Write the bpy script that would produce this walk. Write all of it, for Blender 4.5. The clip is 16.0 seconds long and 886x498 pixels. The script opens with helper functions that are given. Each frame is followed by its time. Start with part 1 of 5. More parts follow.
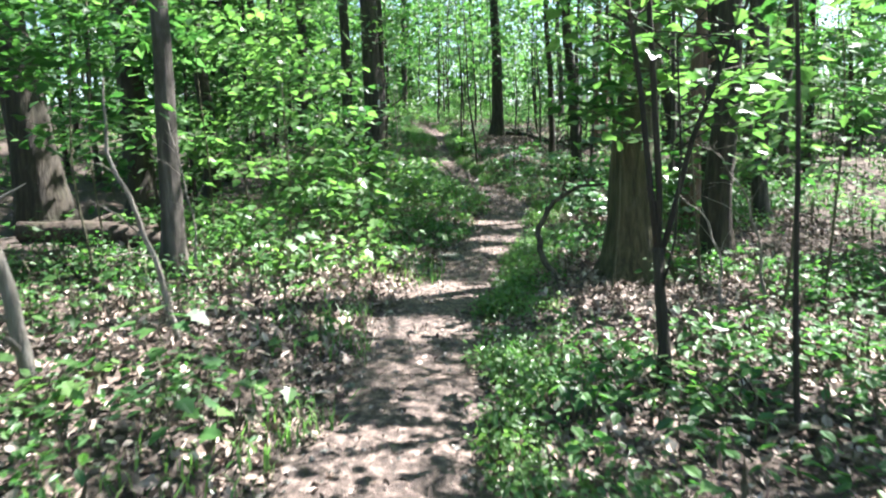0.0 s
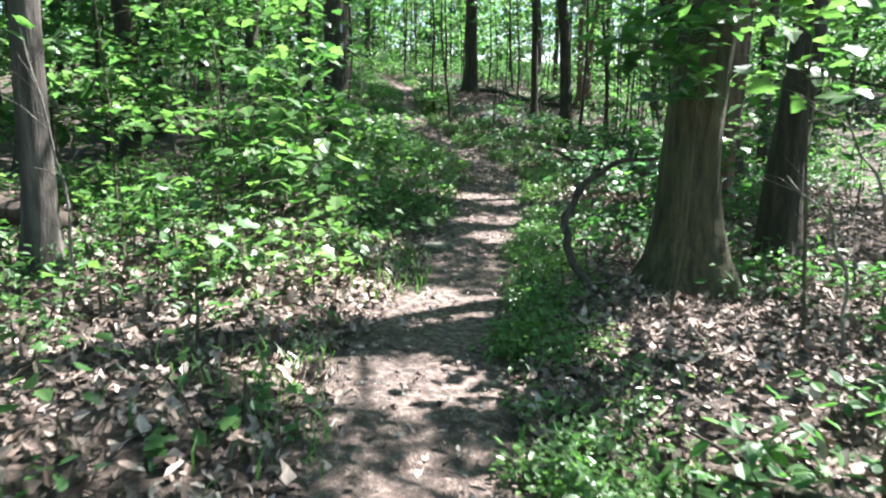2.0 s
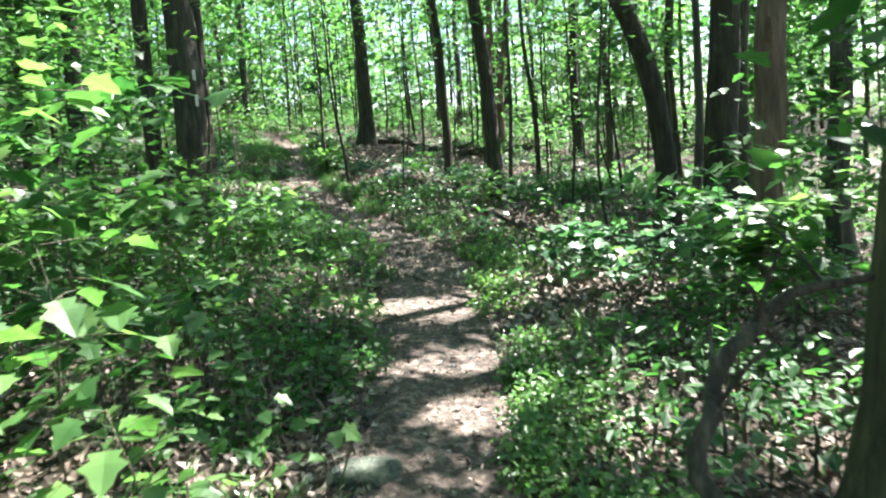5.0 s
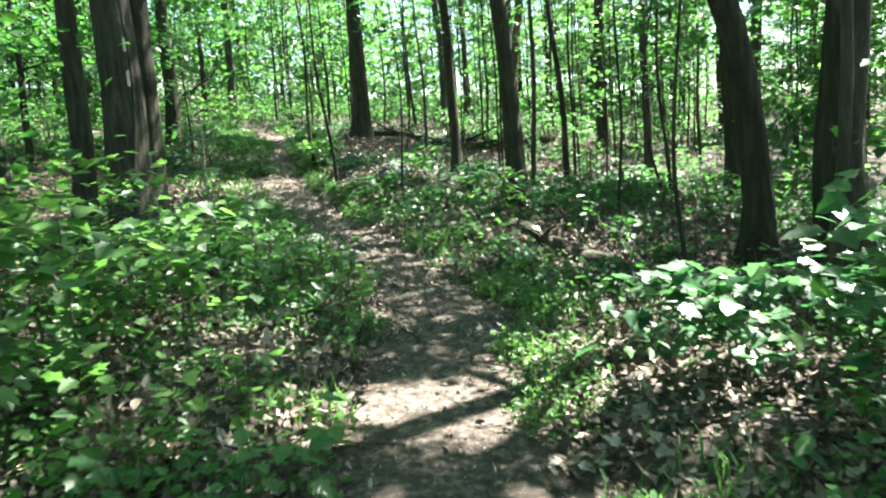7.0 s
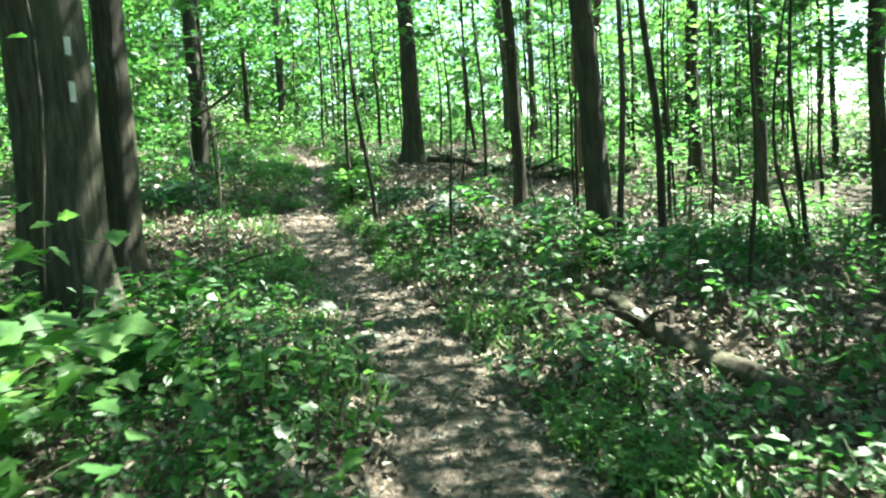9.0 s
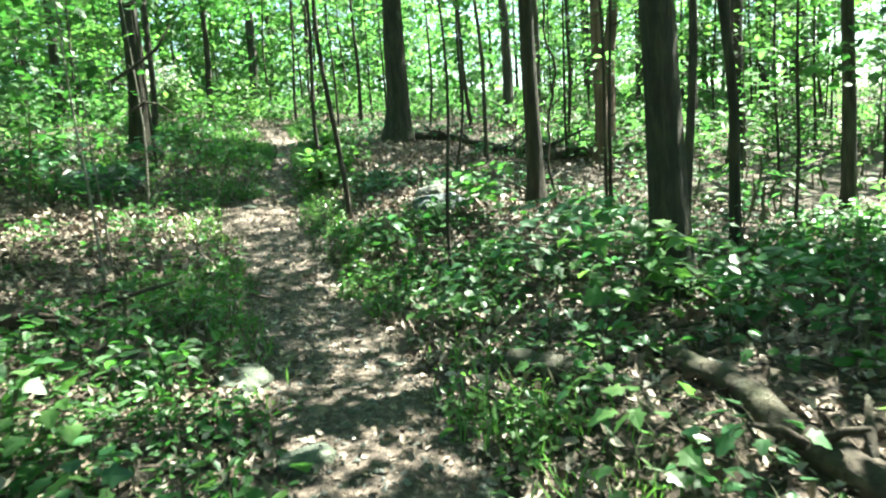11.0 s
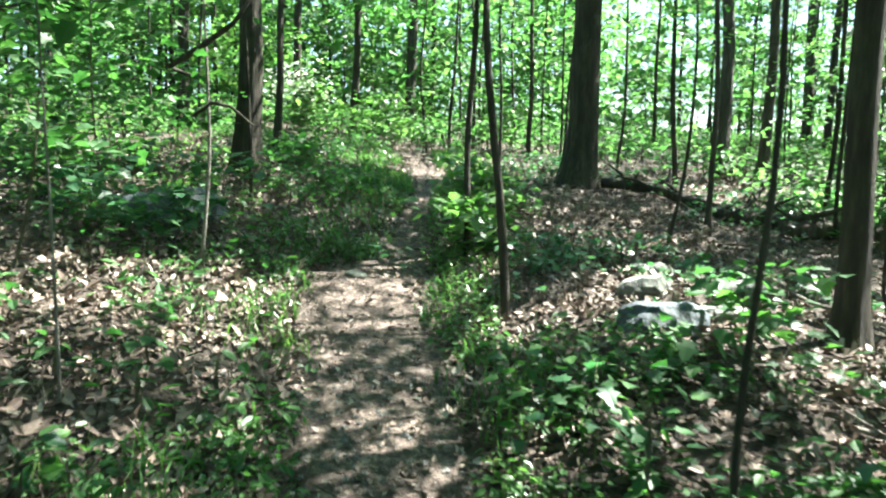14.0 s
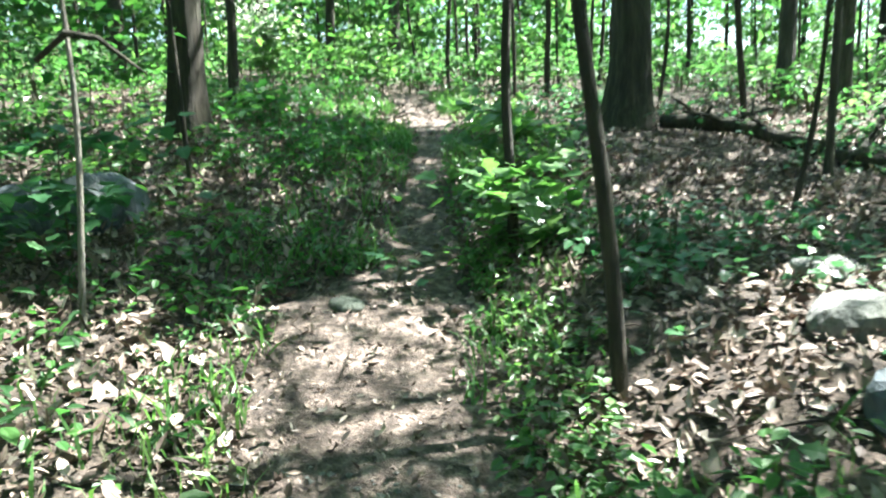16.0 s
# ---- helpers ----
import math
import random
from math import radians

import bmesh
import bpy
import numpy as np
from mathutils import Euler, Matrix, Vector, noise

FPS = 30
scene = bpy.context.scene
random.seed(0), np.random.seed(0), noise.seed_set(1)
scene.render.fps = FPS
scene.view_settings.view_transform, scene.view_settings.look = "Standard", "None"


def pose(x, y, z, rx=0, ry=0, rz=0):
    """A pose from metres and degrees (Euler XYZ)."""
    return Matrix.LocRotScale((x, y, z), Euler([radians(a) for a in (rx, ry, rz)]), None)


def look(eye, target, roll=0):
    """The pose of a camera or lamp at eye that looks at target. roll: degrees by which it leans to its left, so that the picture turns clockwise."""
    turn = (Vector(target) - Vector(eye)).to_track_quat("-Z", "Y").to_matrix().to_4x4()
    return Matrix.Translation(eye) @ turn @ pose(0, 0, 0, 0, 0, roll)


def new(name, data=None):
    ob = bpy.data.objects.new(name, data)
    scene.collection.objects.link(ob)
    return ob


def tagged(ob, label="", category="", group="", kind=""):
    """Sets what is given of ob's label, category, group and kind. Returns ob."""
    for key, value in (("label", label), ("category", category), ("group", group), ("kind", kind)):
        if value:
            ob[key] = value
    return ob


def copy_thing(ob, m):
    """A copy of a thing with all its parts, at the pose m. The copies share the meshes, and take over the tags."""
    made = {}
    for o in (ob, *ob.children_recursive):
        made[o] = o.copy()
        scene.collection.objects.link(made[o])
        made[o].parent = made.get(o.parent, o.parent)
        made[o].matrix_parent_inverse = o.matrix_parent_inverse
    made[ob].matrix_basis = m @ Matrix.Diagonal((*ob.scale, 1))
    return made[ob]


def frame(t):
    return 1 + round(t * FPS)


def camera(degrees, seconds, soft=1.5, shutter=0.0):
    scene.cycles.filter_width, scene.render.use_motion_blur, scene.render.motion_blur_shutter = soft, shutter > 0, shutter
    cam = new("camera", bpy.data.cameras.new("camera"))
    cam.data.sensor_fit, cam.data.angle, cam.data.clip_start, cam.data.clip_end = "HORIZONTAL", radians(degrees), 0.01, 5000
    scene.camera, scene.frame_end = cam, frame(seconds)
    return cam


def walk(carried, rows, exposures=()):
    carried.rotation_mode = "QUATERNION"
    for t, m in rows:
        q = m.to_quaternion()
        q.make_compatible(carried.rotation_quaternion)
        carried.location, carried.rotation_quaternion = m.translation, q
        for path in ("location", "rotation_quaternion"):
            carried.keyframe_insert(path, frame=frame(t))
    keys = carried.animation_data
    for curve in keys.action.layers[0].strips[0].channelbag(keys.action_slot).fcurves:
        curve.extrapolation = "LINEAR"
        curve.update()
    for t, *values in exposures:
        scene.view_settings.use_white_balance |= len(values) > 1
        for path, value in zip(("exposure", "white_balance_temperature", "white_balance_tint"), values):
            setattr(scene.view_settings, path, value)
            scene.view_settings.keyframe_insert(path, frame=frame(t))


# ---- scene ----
cam = camera(60.5, 16.0, 2.1, 0.4)
METRES, EYE, TILT, LEAN, TURN = 19.5, 1.5, 4.0, 3.5, 0.244
ROWS = [
    (0.0, 0.0, 0.0, 0.0, 0.33, -11.36, -1.66),
    (0.5, -0.0007, 0.0307, -0.0027, 0.21, -9.74, -1.31),
    (1.0, -0.0067, 0.0574, -0.0055, -0.7, -10.0, -2.18),
    (1.5, -0.0097, 0.0865, -0.0083, -2.71, -12.07, -4.14),
    (2.0, -0.013, 0.1137, -0.0099, -2.54, -14.35, -3.87),
    (2.5, -0.0136, 0.1409, -0.012, -3.97, -11.36, -3.06),
    (3.0, -0.0133, 0.1672, -0.0088, -5.73, -10.42, -0.45),
    (3.5, -0.0109, 0.1981, -0.0103, -6.83, -10.5, -0.78),
    (4.0, -0.0131, 0.2299, -0.0143, -7.42, -11.56, -1.8),
    (4.5, -0.0102, 0.2635, -0.0157, -9.66, -11.09, -0.32),
    (5.0, -0.0082, 0.2954, -0.0157, -10.85, -10.46, -0.06),
    (7.5, 0.0193, 0.4556, -0.0218, -10.65, -11.14, -0.21),
    (8.0, 0.0268, 0.4859, -0.0211, -9.78, -10.09, -1.97),
    (8.5, 0.0332, 0.5176, -0.0211, -5.87, -9.47, -0.2),
    (11.0, 0.0494, 0.6788, -0.026, -6.73, -11.33, -0.26),
    (11.5, 0.0519, 0.7108, -0.028, -10.63, -13.75, -3.53),
    (12.0, 0.0563, 0.7409, -0.029, -1.74, -13.29, -1.7),
    (12.5, 0.0556, 0.7736, -0.0327, -0.97, -15.56, -3.2),
    (13.0, 0.0551, 0.8042, -0.03, 2.44, -11.06, -4.18),
    (13.5, 0.0511, 0.8346, -0.0288, 5.21, -9.99, -4.31),
    (14.0, 0.0429, 0.8636, -0.0286, 5.16, -9.71, -4.9),
    (14.5, 0.0357, 0.8948, -0.0298, 7.87, -11.25, -2.5),
    (15.0, 0.0283, 0.927, -0.0318, 4.87, -12.47, -2.85),
    (15.5, 0.0251, 0.9589, -0.0332, 3.16, -10.69, -1.88),
    (16.0, 0.0196, 0.9869, -0.0331, 3.78, -14.08, -1.43),
]
walk(cam, [(t, pose(0, 0, 0, TILT, LEAN, TURN) @ pose(METRES * x, METRES * y, EYE + METRES * z, 90 + pitch, roll, yaw)) for t, x, y, z, yaw, pitch, roll in ROWS], [(0.0, 3.05, 6050, 17), (1.5, 3.0, 6000, 18), (3.5, 3.05, 6050, 15), (5.0, 3.3, 6200, 12), (7.5, 3.4, 6350, 0), (8.5, 3.5, 6400, -7), (11.0, 3.55, 6400, -4), (12.5, 3.6, 6350, 2), (13.5, 3.4, 6250, 4), (15.0, 3.35, 6000, 8), (16.0, 3.5, 5950, 6)])

# ---------- light: one high sun ahead and to the side, clear sky ----------
SUN_EL, SUN_AZ = radians(57), Vector((0.86, 0.51))
world = bpy.data.worlds.new("sky")
scene.world = world
world.use_nodes = True
wn = world.node_tree.nodes
sky = wn.new("ShaderNodeTexSky")
sky.sky_type, sky.sun_disc = "NISHITA", False
sky.sun_elevation, sky.sun_rotation = SUN_EL, math.atan2(SUN_AZ.x, SUN_AZ.y)
world.node_tree.links.new(sky.outputs[0], wn["Background"].inputs[0])
wn["Background"].inputs[1].default_value = 0.05
sun = new("sun", bpy.data.lights.new("sun", "SUN"))
sun.data.energy, sun.data.angle, sun.data.color = 5.0, radians(0.55), (1.0, 0.95, 0.87)
SUN_DIR = Vector((SUN_AZ.x * math.cos(SUN_EL), SUN_AZ.y * math.cos(SUN_EL), math.sin(SUN_EL))).normalized()
sun.matrix_world = look(SUN_DIR * 40, (0, 0, 0))

# ---------- materials ----------
def nodes_of(name):
    m = bpy.data.materials.new(name)
    m.use_nodes = True
    nt = m.node_tree
    return m, nt, nt.nodes["Principled BSDF"]

def noise_node(nt, scale, detail=4.0, rough=0.6, stretch=None):
    tc = nt.nodes.new("ShaderNodeTexCoord")
    n = nt.nodes.new("ShaderNodeTexNoise")
    n.inputs["Scale"].default_value, n.inputs["Detail"].default_value, n.inputs["Roughness"].default_value = scale, detail, rough
    if stretch:
        mp = nt.nodes.new("ShaderNodeMapping")
        mp.inputs["Scale"].default_value = stretch
        nt.links.new(tc.outputs["Object"], mp.inputs["Vector"])
        nt.links.new(mp.outputs[0], n.inputs["Vector"])
    else:
        nt.links.new(tc.outputs["Object"], n.inputs["Vector"])
    return n

def ramp(nt, source, stops):
    r = nt.nodes.new("ShaderNodeValToRGB")
    while len(r.color_ramp.elements) < len(stops):
        r.color_ramp.elements.new(0.5)
    for el, (p, c) in zip(r.color_ramp.elements, stops):
        el.position, el.color = p, (*c, 1)
    nt.links.new(source, r.inputs[0])
    return r

def mixed(nt, a, b, fac, mode="MIX"):
    m = nt.nodes.new("ShaderNodeMix")
    m.data_type, m.blend_type = "RGBA", mode
    for sock, v in ((m.inputs[6], a), (m.inputs[7], b), (m.inputs[0], fac)):
        if isinstance(v, (int, float)):
            sock.default_value = v
        elif isinstance(v, tuple):
            sock.default_value = (*v, 1)
        else:
            nt.links.new(v, sock)
    return m.outputs[2]

def bumped(nt, bsdf, height, strength, distance):
    b = nt.nodes.new("ShaderNodeBump")
    b.inputs["Strength"].default_value, b.inputs["Distance"].default_value = strength, distance
    nt.links.new(height, b.inputs["Height"])
    nt.links.new(b.outputs[0], bsdf.inputs["Normal"])

def leaf_material(name, dark, mid, light, through_light, glow=0.42, rough=0.5):
    m, nt, p = nodes_of(name)
    geo, info = nt.nodes.new("ShaderNodeNewGeometry"), nt.nodes.new("ShaderNodeObjectInfo")
    add, fr = nt.nodes.new("ShaderNodeMath"), nt.nodes.new("ShaderNodeMath")
    add.operation, fr.operation = "ADD", "FRACT"
    nt.links.new(geo.outputs["Random Per Island"], add.inputs[0])
    nt.links.new(info.outputs["Random"], add.inputs[1])
    nt.links.new(add.outputs[0], fr.inputs[0])
    c = ramp(nt, fr.outputs[0], [(0, dark), (0.5, mid), (1, light)])
    big = noise_node(nt, 0.9, 2)
    tone = ramp(nt, big.outputs[0], [(0.3, (0.7, 0.8, 0.75)), (0.7, (1.2, 1.12, 0.95))])
    fine = noise_node(nt, 60, 3)
    spots = ramp(nt, fine.outputs[0], [(0.35, (0.75, 0.75, 0.7)), (0.6, (1, 1, 1))])
    col = mixed(nt, mixed(nt, c.outputs[0], tone.outputs[0], 1.0, "MULTIPLY"), spots.outputs[0], 0.7, "MULTIPLY")
    nt.links.new(col, p.inputs["Base Color"])
    p.inputs["Roughness"].default_value = rough
    p.inputs["Specular IOR Level"].default_value = 0.5
    tr = nt.nodes.new("ShaderNodeBsdfTranslucent")
    nt.links.new(mixed(nt, col, through_light, 1.0, "MULTIPLY"), tr.inputs["Color"])
    mix = nt.nodes.new("ShaderNodeMixShader")
    mix.inputs[0].default_value = glow
    nt.links.new(p.outputs[0], mix.inputs[1])
    nt.links.new(tr.outputs[0], mix.inputs[2])
    nt.links.new(mix.outputs[0], nt.nodes["Material Output"].inputs[0])
    return m

def bark_material(name, dark, mid, light, moss=0.35, scale=9.0):
    m, nt, p = nodes_of(name)
    furrow = noise_node(nt, scale * 1.8, 6, 0.7, (1, 1, 0.14))
    patch = noise_node(nt, 2.2, 3)
    c = ramp(nt, furrow.outputs[0], [(0.3, dark), (0.5, mid), (0.72, light)])
    green = ramp(nt, patch.outputs[0], [(0.5, (0, 0, 0)), (0.7, (moss, moss, moss))])
    col = mixed(nt, c.outputs[0], (0.06, 0.075, 0.03), green.outputs[0])
    pale = noise_node(nt, 5.0, 4, 0.6, (1, 1, 0.5))
    lichen = ramp(nt, pale.outputs[0], [(0.62, (0, 0, 0)), (0.78, (0.3, 0.3, 0.3))])
    col = mixed(nt, col, (0.26, 0.26, 0.22), lichen.outputs[0])
    nt.links.new(col, p.inputs["Base Color"])
    p.inputs["Roughness"].default_value = 0.9
    bumped(nt, p, furrow.outputs[0], 1.0, 0.06)
    return m

def earth_material(name, stops, grain, relief, blotch):
    m, nt, p = nodes_of(name)
    a, b, c = noise_node(nt, grain, 6, 0.7), noise_node(nt, 1.4, 4), noise_node(nt, grain * 6, 3)
    col = ramp(nt, a.outputs[0], stops)
    tone = ramp(nt, b.outputs[0], [(0.3, blotch[0]), (0.7, blotch[1])])
    speck = ramp(nt, c.outputs[0], [(0.3, (0.65, 0.65, 0.65)), (0.65, (1.15, 1.12, 1.1))])
    out = mixed(nt, mixed(nt, col.outputs[0], tone.outputs[0], 1.0, "MULTIPLY"), speck.outputs[0], 1.0, "MULTIPLY")
    nt.links.new(out, p.inputs["Base Color"])
    p.inputs["Roughness"].default_value = 0.95
    h = mixed(nt, a.outputs[0], c.outputs[0], 0.4)
    bumped(nt, p, h, 1.0, relief)
    return m

def dead_leaf_material(name, stops):
    m, nt, p = nodes_of(name)
    geo = nt.nodes.new("ShaderNodeNewGeometry")
    c = ramp(nt, geo.outputs["Random Per Island"], stops)
    f = noise_node(nt, 45, 4)
    sp = ramp(nt, f.outputs[0], [(0.3, (0.6, 0.58, 0.55)), (0.6, (1.05, 1.05, 1.05))])
    nt.links.new(mixed(nt, c.outputs[0], sp.outputs[0], 0.8, "MULTIPLY"), p.inputs["Base Color"])
    p.inputs["Roughness"].default_value = 0.7
    return m

M_SOIL = earth_material("forest_soil", [(0.35, (0.018, 0.014, 0.01)), (0.5, (0.06, 0.046, 0.035)), (0.66, (0.15, 0.118, 0.093))], 20, 0.05, ((0.7, 0.72, 0.68), (1.25, 1.2, 1.15)))
M_PATH = earth_material("trodden_earth", [(0.34, (0.028, 0.021, 0.016)), (0.5, (0.1, 0.077, 0.063)), (0.64, (0.26, 0.208, 0.176))], 17, 0.05, ((0.7, 0.68, 0.66), (1.25, 1.22, 1.18)))
M_LITTER = dead_leaf_material("dry_leaves", [(0.0, (0.05, 0.034, 0.024)), (0.35, (0.13, 0.092, 0.068)), (0.75, (0.26, 0.2, 0.155)), (1.0, (0.46, 0.4, 0.34))])
M_BARK = bark_material("furrowed_bark", (0.013, 0.011, 0.0075), (0.05, 0.042, 0.029), (0.125, 0.107, 0.077), 0.4)
# Mossy bark; its lighter olive also stands in for light bounced off leaves.
M_BARK_MOSSY_LIT = bark_material("mossy_olive_lit_bark", (0.013, 0.0115, 0.005), (0.062, 0.055, 0.025), (0.145, 0.128, 0.068), 0.7)
M_BARK_DARK = bark_material("dark_bark", (0.009, 0.008, 0.005), (0.03, 0.024, 0.014), (0.075, 0.062, 0.039), 0.25)
M_BARK_GREY = bark_material("grey_smooth_bark", (0.018, 0.015, 0.012), (0.052, 0.045, 0.035), (0.16, 0.142, 0.115), 0.25, 5.0)
M_BARK_RED = bark_material("reddish_bark", (0.045, 0.026, 0.017), (0.125, 0.078, 0.052), (0.25, 0.17, 0.12), 0.15, 6.0)
M_DEADWOOD = bark_material("rotting_wood", (0.014, 0.01, 0.006), (0.045, 0.033, 0.021), (0.105, 0.08, 0.056), 0.45, 7.0)
M_STONE = bark_material("lichened_stone", (0.05, 0.053, 0.046), (0.105, 0.108, 0.096), (0.21, 0.208, 0.19), 0.4, 4.0)
M_STONE_MOSSY = bark_material("mossy_stone", (0.03, 0.037, 0.028), (0.064, 0.075, 0.055), (0.125, 0.138, 0.108), 0.5, 4.0)
M_STONE_DARK = bark_material("blue_grey_stone", (0.035, 0.045, 0.05), (0.07, 0.085, 0.095), (0.14, 0.155, 0.165), 0.3, 4.0)
M_LEAF = leaf_material("green_leaf", (0.026, 0.08, 0.025), (0.047, 0.128, 0.038), (0.082, 0.182, 0.052), (1.65, 2.0, 1.2))
# Lighter leaf green, in part carrying the look of sun on foliage.
M_LEAF_BRIGHT = leaf_material("bright_leaf", (0.05, 0.12, 0.041), (0.083, 0.172, 0.057), (0.125, 0.224, 0.078), (1.6, 1.85, 1.1), 0.45, 0.36)
M_LEAF_COOL = leaf_material("cool_green_leaf", (0.026, 0.082, 0.036), (0.047, 0.127, 0.056), (0.08, 0.172, 0.077), (1.5, 1.8, 1.3), 0.38, 0.38)
M_LEAF_FAR = leaf_material("distant_leaf", (0.038, 0.1, 0.036), (0.066, 0.145, 0.05), (0.105, 0.19, 0.066), (1.7, 1.95, 1.4), 0.56, 0.55)
M_BARK_PALE = bark_material("pale_dead_bark", (0.07, 0.062, 0.048), (0.19, 0.172, 0.14), (0.36, 0.335, 0.285), 0.1, 9.0)
M_WHITE_LEAF = leaf_material("white_leaf", (0.6, 0.62, 0.55), (0.7, 0.71, 0.66), (0.8, 0.8, 0.77), (1.0, 1.0, 1.0), 0.3)
M_PAINT = bark_material("weathered_white_paint", (0.4, 0.4, 0.38), (0.62, 0.62, 0.6), (0.75, 0.75, 0.73), 0.0, 8.0)
M_STEM = bark_material("green_brown_stem", (0.05, 0.06, 0.03), (0.1, 0.095, 0.05), (0.17, 0.15, 0.09), 0.1, 30)

# ---------- ground heights ----------
GROUND_Y = [-5, 0, 5.76, 8.9, 10, 13.2, 15.1, 16.3, 18.1, 19.2, 22, 24, 26.5, 30, 35, 60]
GROUND_Z = [0.05, 0, -0.306, -0.425, -0.41, -0.507, -0.6, -0.58, -0.62, -0.64, -0.5, -0.3, 0, 0.25, 0.5, 1.0]
PATH_Y = [-6, 0, 3.2, 4.3, 5.5, 7, 7.8, 8.8, 10.4, 11.9, 13.4, 14.3, 15.2, 16.1, 17.5, 18.6, 19.8, 20.7, 21.4, 22.2, 22.9, 23.5, 24.5, 26.3, 28.5, 31, 36]
PATH_X = [0.1, -0.12, -0.22, -0.15, -0.12, 0.07, 0.25, 0.44, 0.68, 0.9, 1.22, 1.28, 1.24, 1.07, 0.84, 0.66, 0.42, 0.2, 0.06, -0.1, -0.14, -0.04, -0.07, -0.18, -0.4, -1.1, -2.2]
PATH_W = [0.5, 0.48, 0.47, 0.46, 0.48, 0.42, 0.38, 0.41, 0.47, 0.5, 0.48, 0.47, 0.43, 0.43, 0.45, 0.47, 0.44, 0.42, 0.48, 0.53, 0.52, 0.3, 0.21, 0.18, 0.36, 0.4, 0.4]

def smooth(a, b, v):
    u = np.clip((np.asarray(v, float) - a) / (b - a), 0, 1)
    return u * u * (3 - 2 * u)

def path_x(y):
    return np.interp(y, PATH_Y, PATH_X)

def path_w(y):
    return np.interp(y, PATH_Y, PATH_W)

def wave(x, y, s, seed=0.0):
    """Cheap rolling noise, about -1 to 1."""
    return (np.sin(x * s + 1.7 * np.sin(y * s * 0.83 + seed) + seed) + np.sin(y * s * 1.13 + 1.3 * np.sin(x * s * 1.27 + 2 * seed) + 2.1) ) * 0.5

def ground_z(x, y):
    x, y = np.asarray(x, float), np.asarray(y, float)
    z = np.interp(y, GROUND_Y, GROUND_Z) + math.tan(radians(TILT)) * np.clip(y, -6, 52)
    off = x - path_x(y)
    w = path_w(y)
    z = z + 0.08 * smooth(w * 0.8, w + 0.7, np.abs(off))
    z = z + 0.2 * smooth(0.4, 2.2, off) * smooth(13.5, 16.5, y) * (1 - smooth(22, 25, y))
    far = smooth(8, 30, np.hypot(x, y - 14))
    z = z + (0.035 * wave(x, y, 1.3, 0.4) + 0.018 * wave(x, y, 3.7, 1.9)) * smooth(w * 0.7, w + 0.5, np.abs(off)) + 0.25 * far * wave(x, y, 0.16, 0.8)
    z = z - math.tan(radians(LEAN)) * 20 * np.tanh(x / 20)
    return z + 0.008 * wave(x, y, 6.1, 0.2)

# ---------- mesh makers ----------
def mesh_from(name, verts, loops_per_face, indices, material, shade=True):
    me = bpy.data.meshes.new(name)
    verts = np.asarray(verts, np.float32)
    counts = np.asarray(loops_per_face, np.int32)
    me.vertices.add(len(verts))
    me.vertices.foreach_set("co", verts.ravel())
    me.loops.add(len(indices))
    me.loops.foreach_set("vertex_index", np.asarray(indices, np.int32).ravel())
    me.polygons.add(len(counts))
    starts = np.zeros(len(counts), np.int32)
    starts[1:] = np.cumsum(counts)[:-1]
    me.polygons.foreach_set("loop_start", starts)
    me.polygons.foreach_set("loop_total", counts)
    me.polygons.foreach_set("use_smooth", np.full(len(counts), shade))
    me.update(calc_edges=True)
    me.materials.append(material)
    return me

DIAMOND = (np.array([(0, 0, 0), (0.42, 0.3, 0.06), (1, 0, -0.08), (0.42, -0.3, 0.06)]), [(0, 2, 1), (0, 3, 2)])
OVAL = (np.array([(0, 0, 0), (0.25, 0.25, 0.05), (0.65, 0.24, 0.04), (1, 0, -0.1), (0.65, -0.24, 0.04), (0.25, -0.25, 0.05)]), [(0, 3, 2, 1), (0, 5, 4, 3)])
BLADE = (np.array([(0, 0.03, 0), (0.5, 0.035, 0.25), (1, 0, 0.12), (0.5, -0.035, 0.25), (0, -0.03, 0)]), [(0, 4, 3, 1), (1, 3, 2)])

def maple_outline():
    half = [(0.0, 0.03), (0.04, 0.34), (0.2, 0.26), (0.38, 0.5), (0.55, 0.28), (0.78, 0.2)]
    pts = half + [(1.0, 0.0)] + [(a, -b) for a, b in reversed(half)]
    v = [(0.3, 0, 0.0)] + [(a, b, 0.1 * abs(b) - 0.12 * a * a) for a, b in pts]
    n = len(pts)
    return np.array(v), [(0, i + 1, (i + 1) % n + 1) for i in range(n)]

MAPLE = maple_outline()

def leaf_cloud(name, rng, pos, size, material, shape=DIAMOND, tilt=0.5, droop=0.0, yaw=None):
    """One mesh of many leaves at pos, lying roughly level with random tilt."""
    pos = np.asarray(pos, float)
    n = len(pos)
    tv, tf = shape
    size = np.broadcast_to(np.asarray(size, float), (n,))
    yaw = rng.uniform(0, 2 * np.pi, n) if yaw is None else yaw
    pitch, roll = rng.normal(droop, tilt, n), rng.normal(0, tilt, n)
    cy, sy, cp, sp, cr, sr = np.cos(yaw), np.sin(yaw), np.cos(pitch), np.sin(pitch), np.cos(roll), np.sin(roll)
    ax = np.stack([cy * cp, sy * cp, -sp], 1)
    ay = np.stack([cy * sp * sr - sy * cr, sy * sp * sr + cy * cr, cp * sr], 1)
    az = np.cross(ax, ay)
    v = pos[:, None] + size[:, None, None] * (tv[None, :, 0, None] * ax[:, None] + tv[None, :, 1, None] * ay[:, None] + tv[None, :, 2, None] * az[:, None])
    base = (np.arange(n) * len(tv))[:, None]
    flat = np.array([i for f in tf for i in f])
    return mesh_from(name, v.reshape(-1, 3), np.tile([len(f) for f in tf], n), (base + flat[None]).ravel(), material, False)

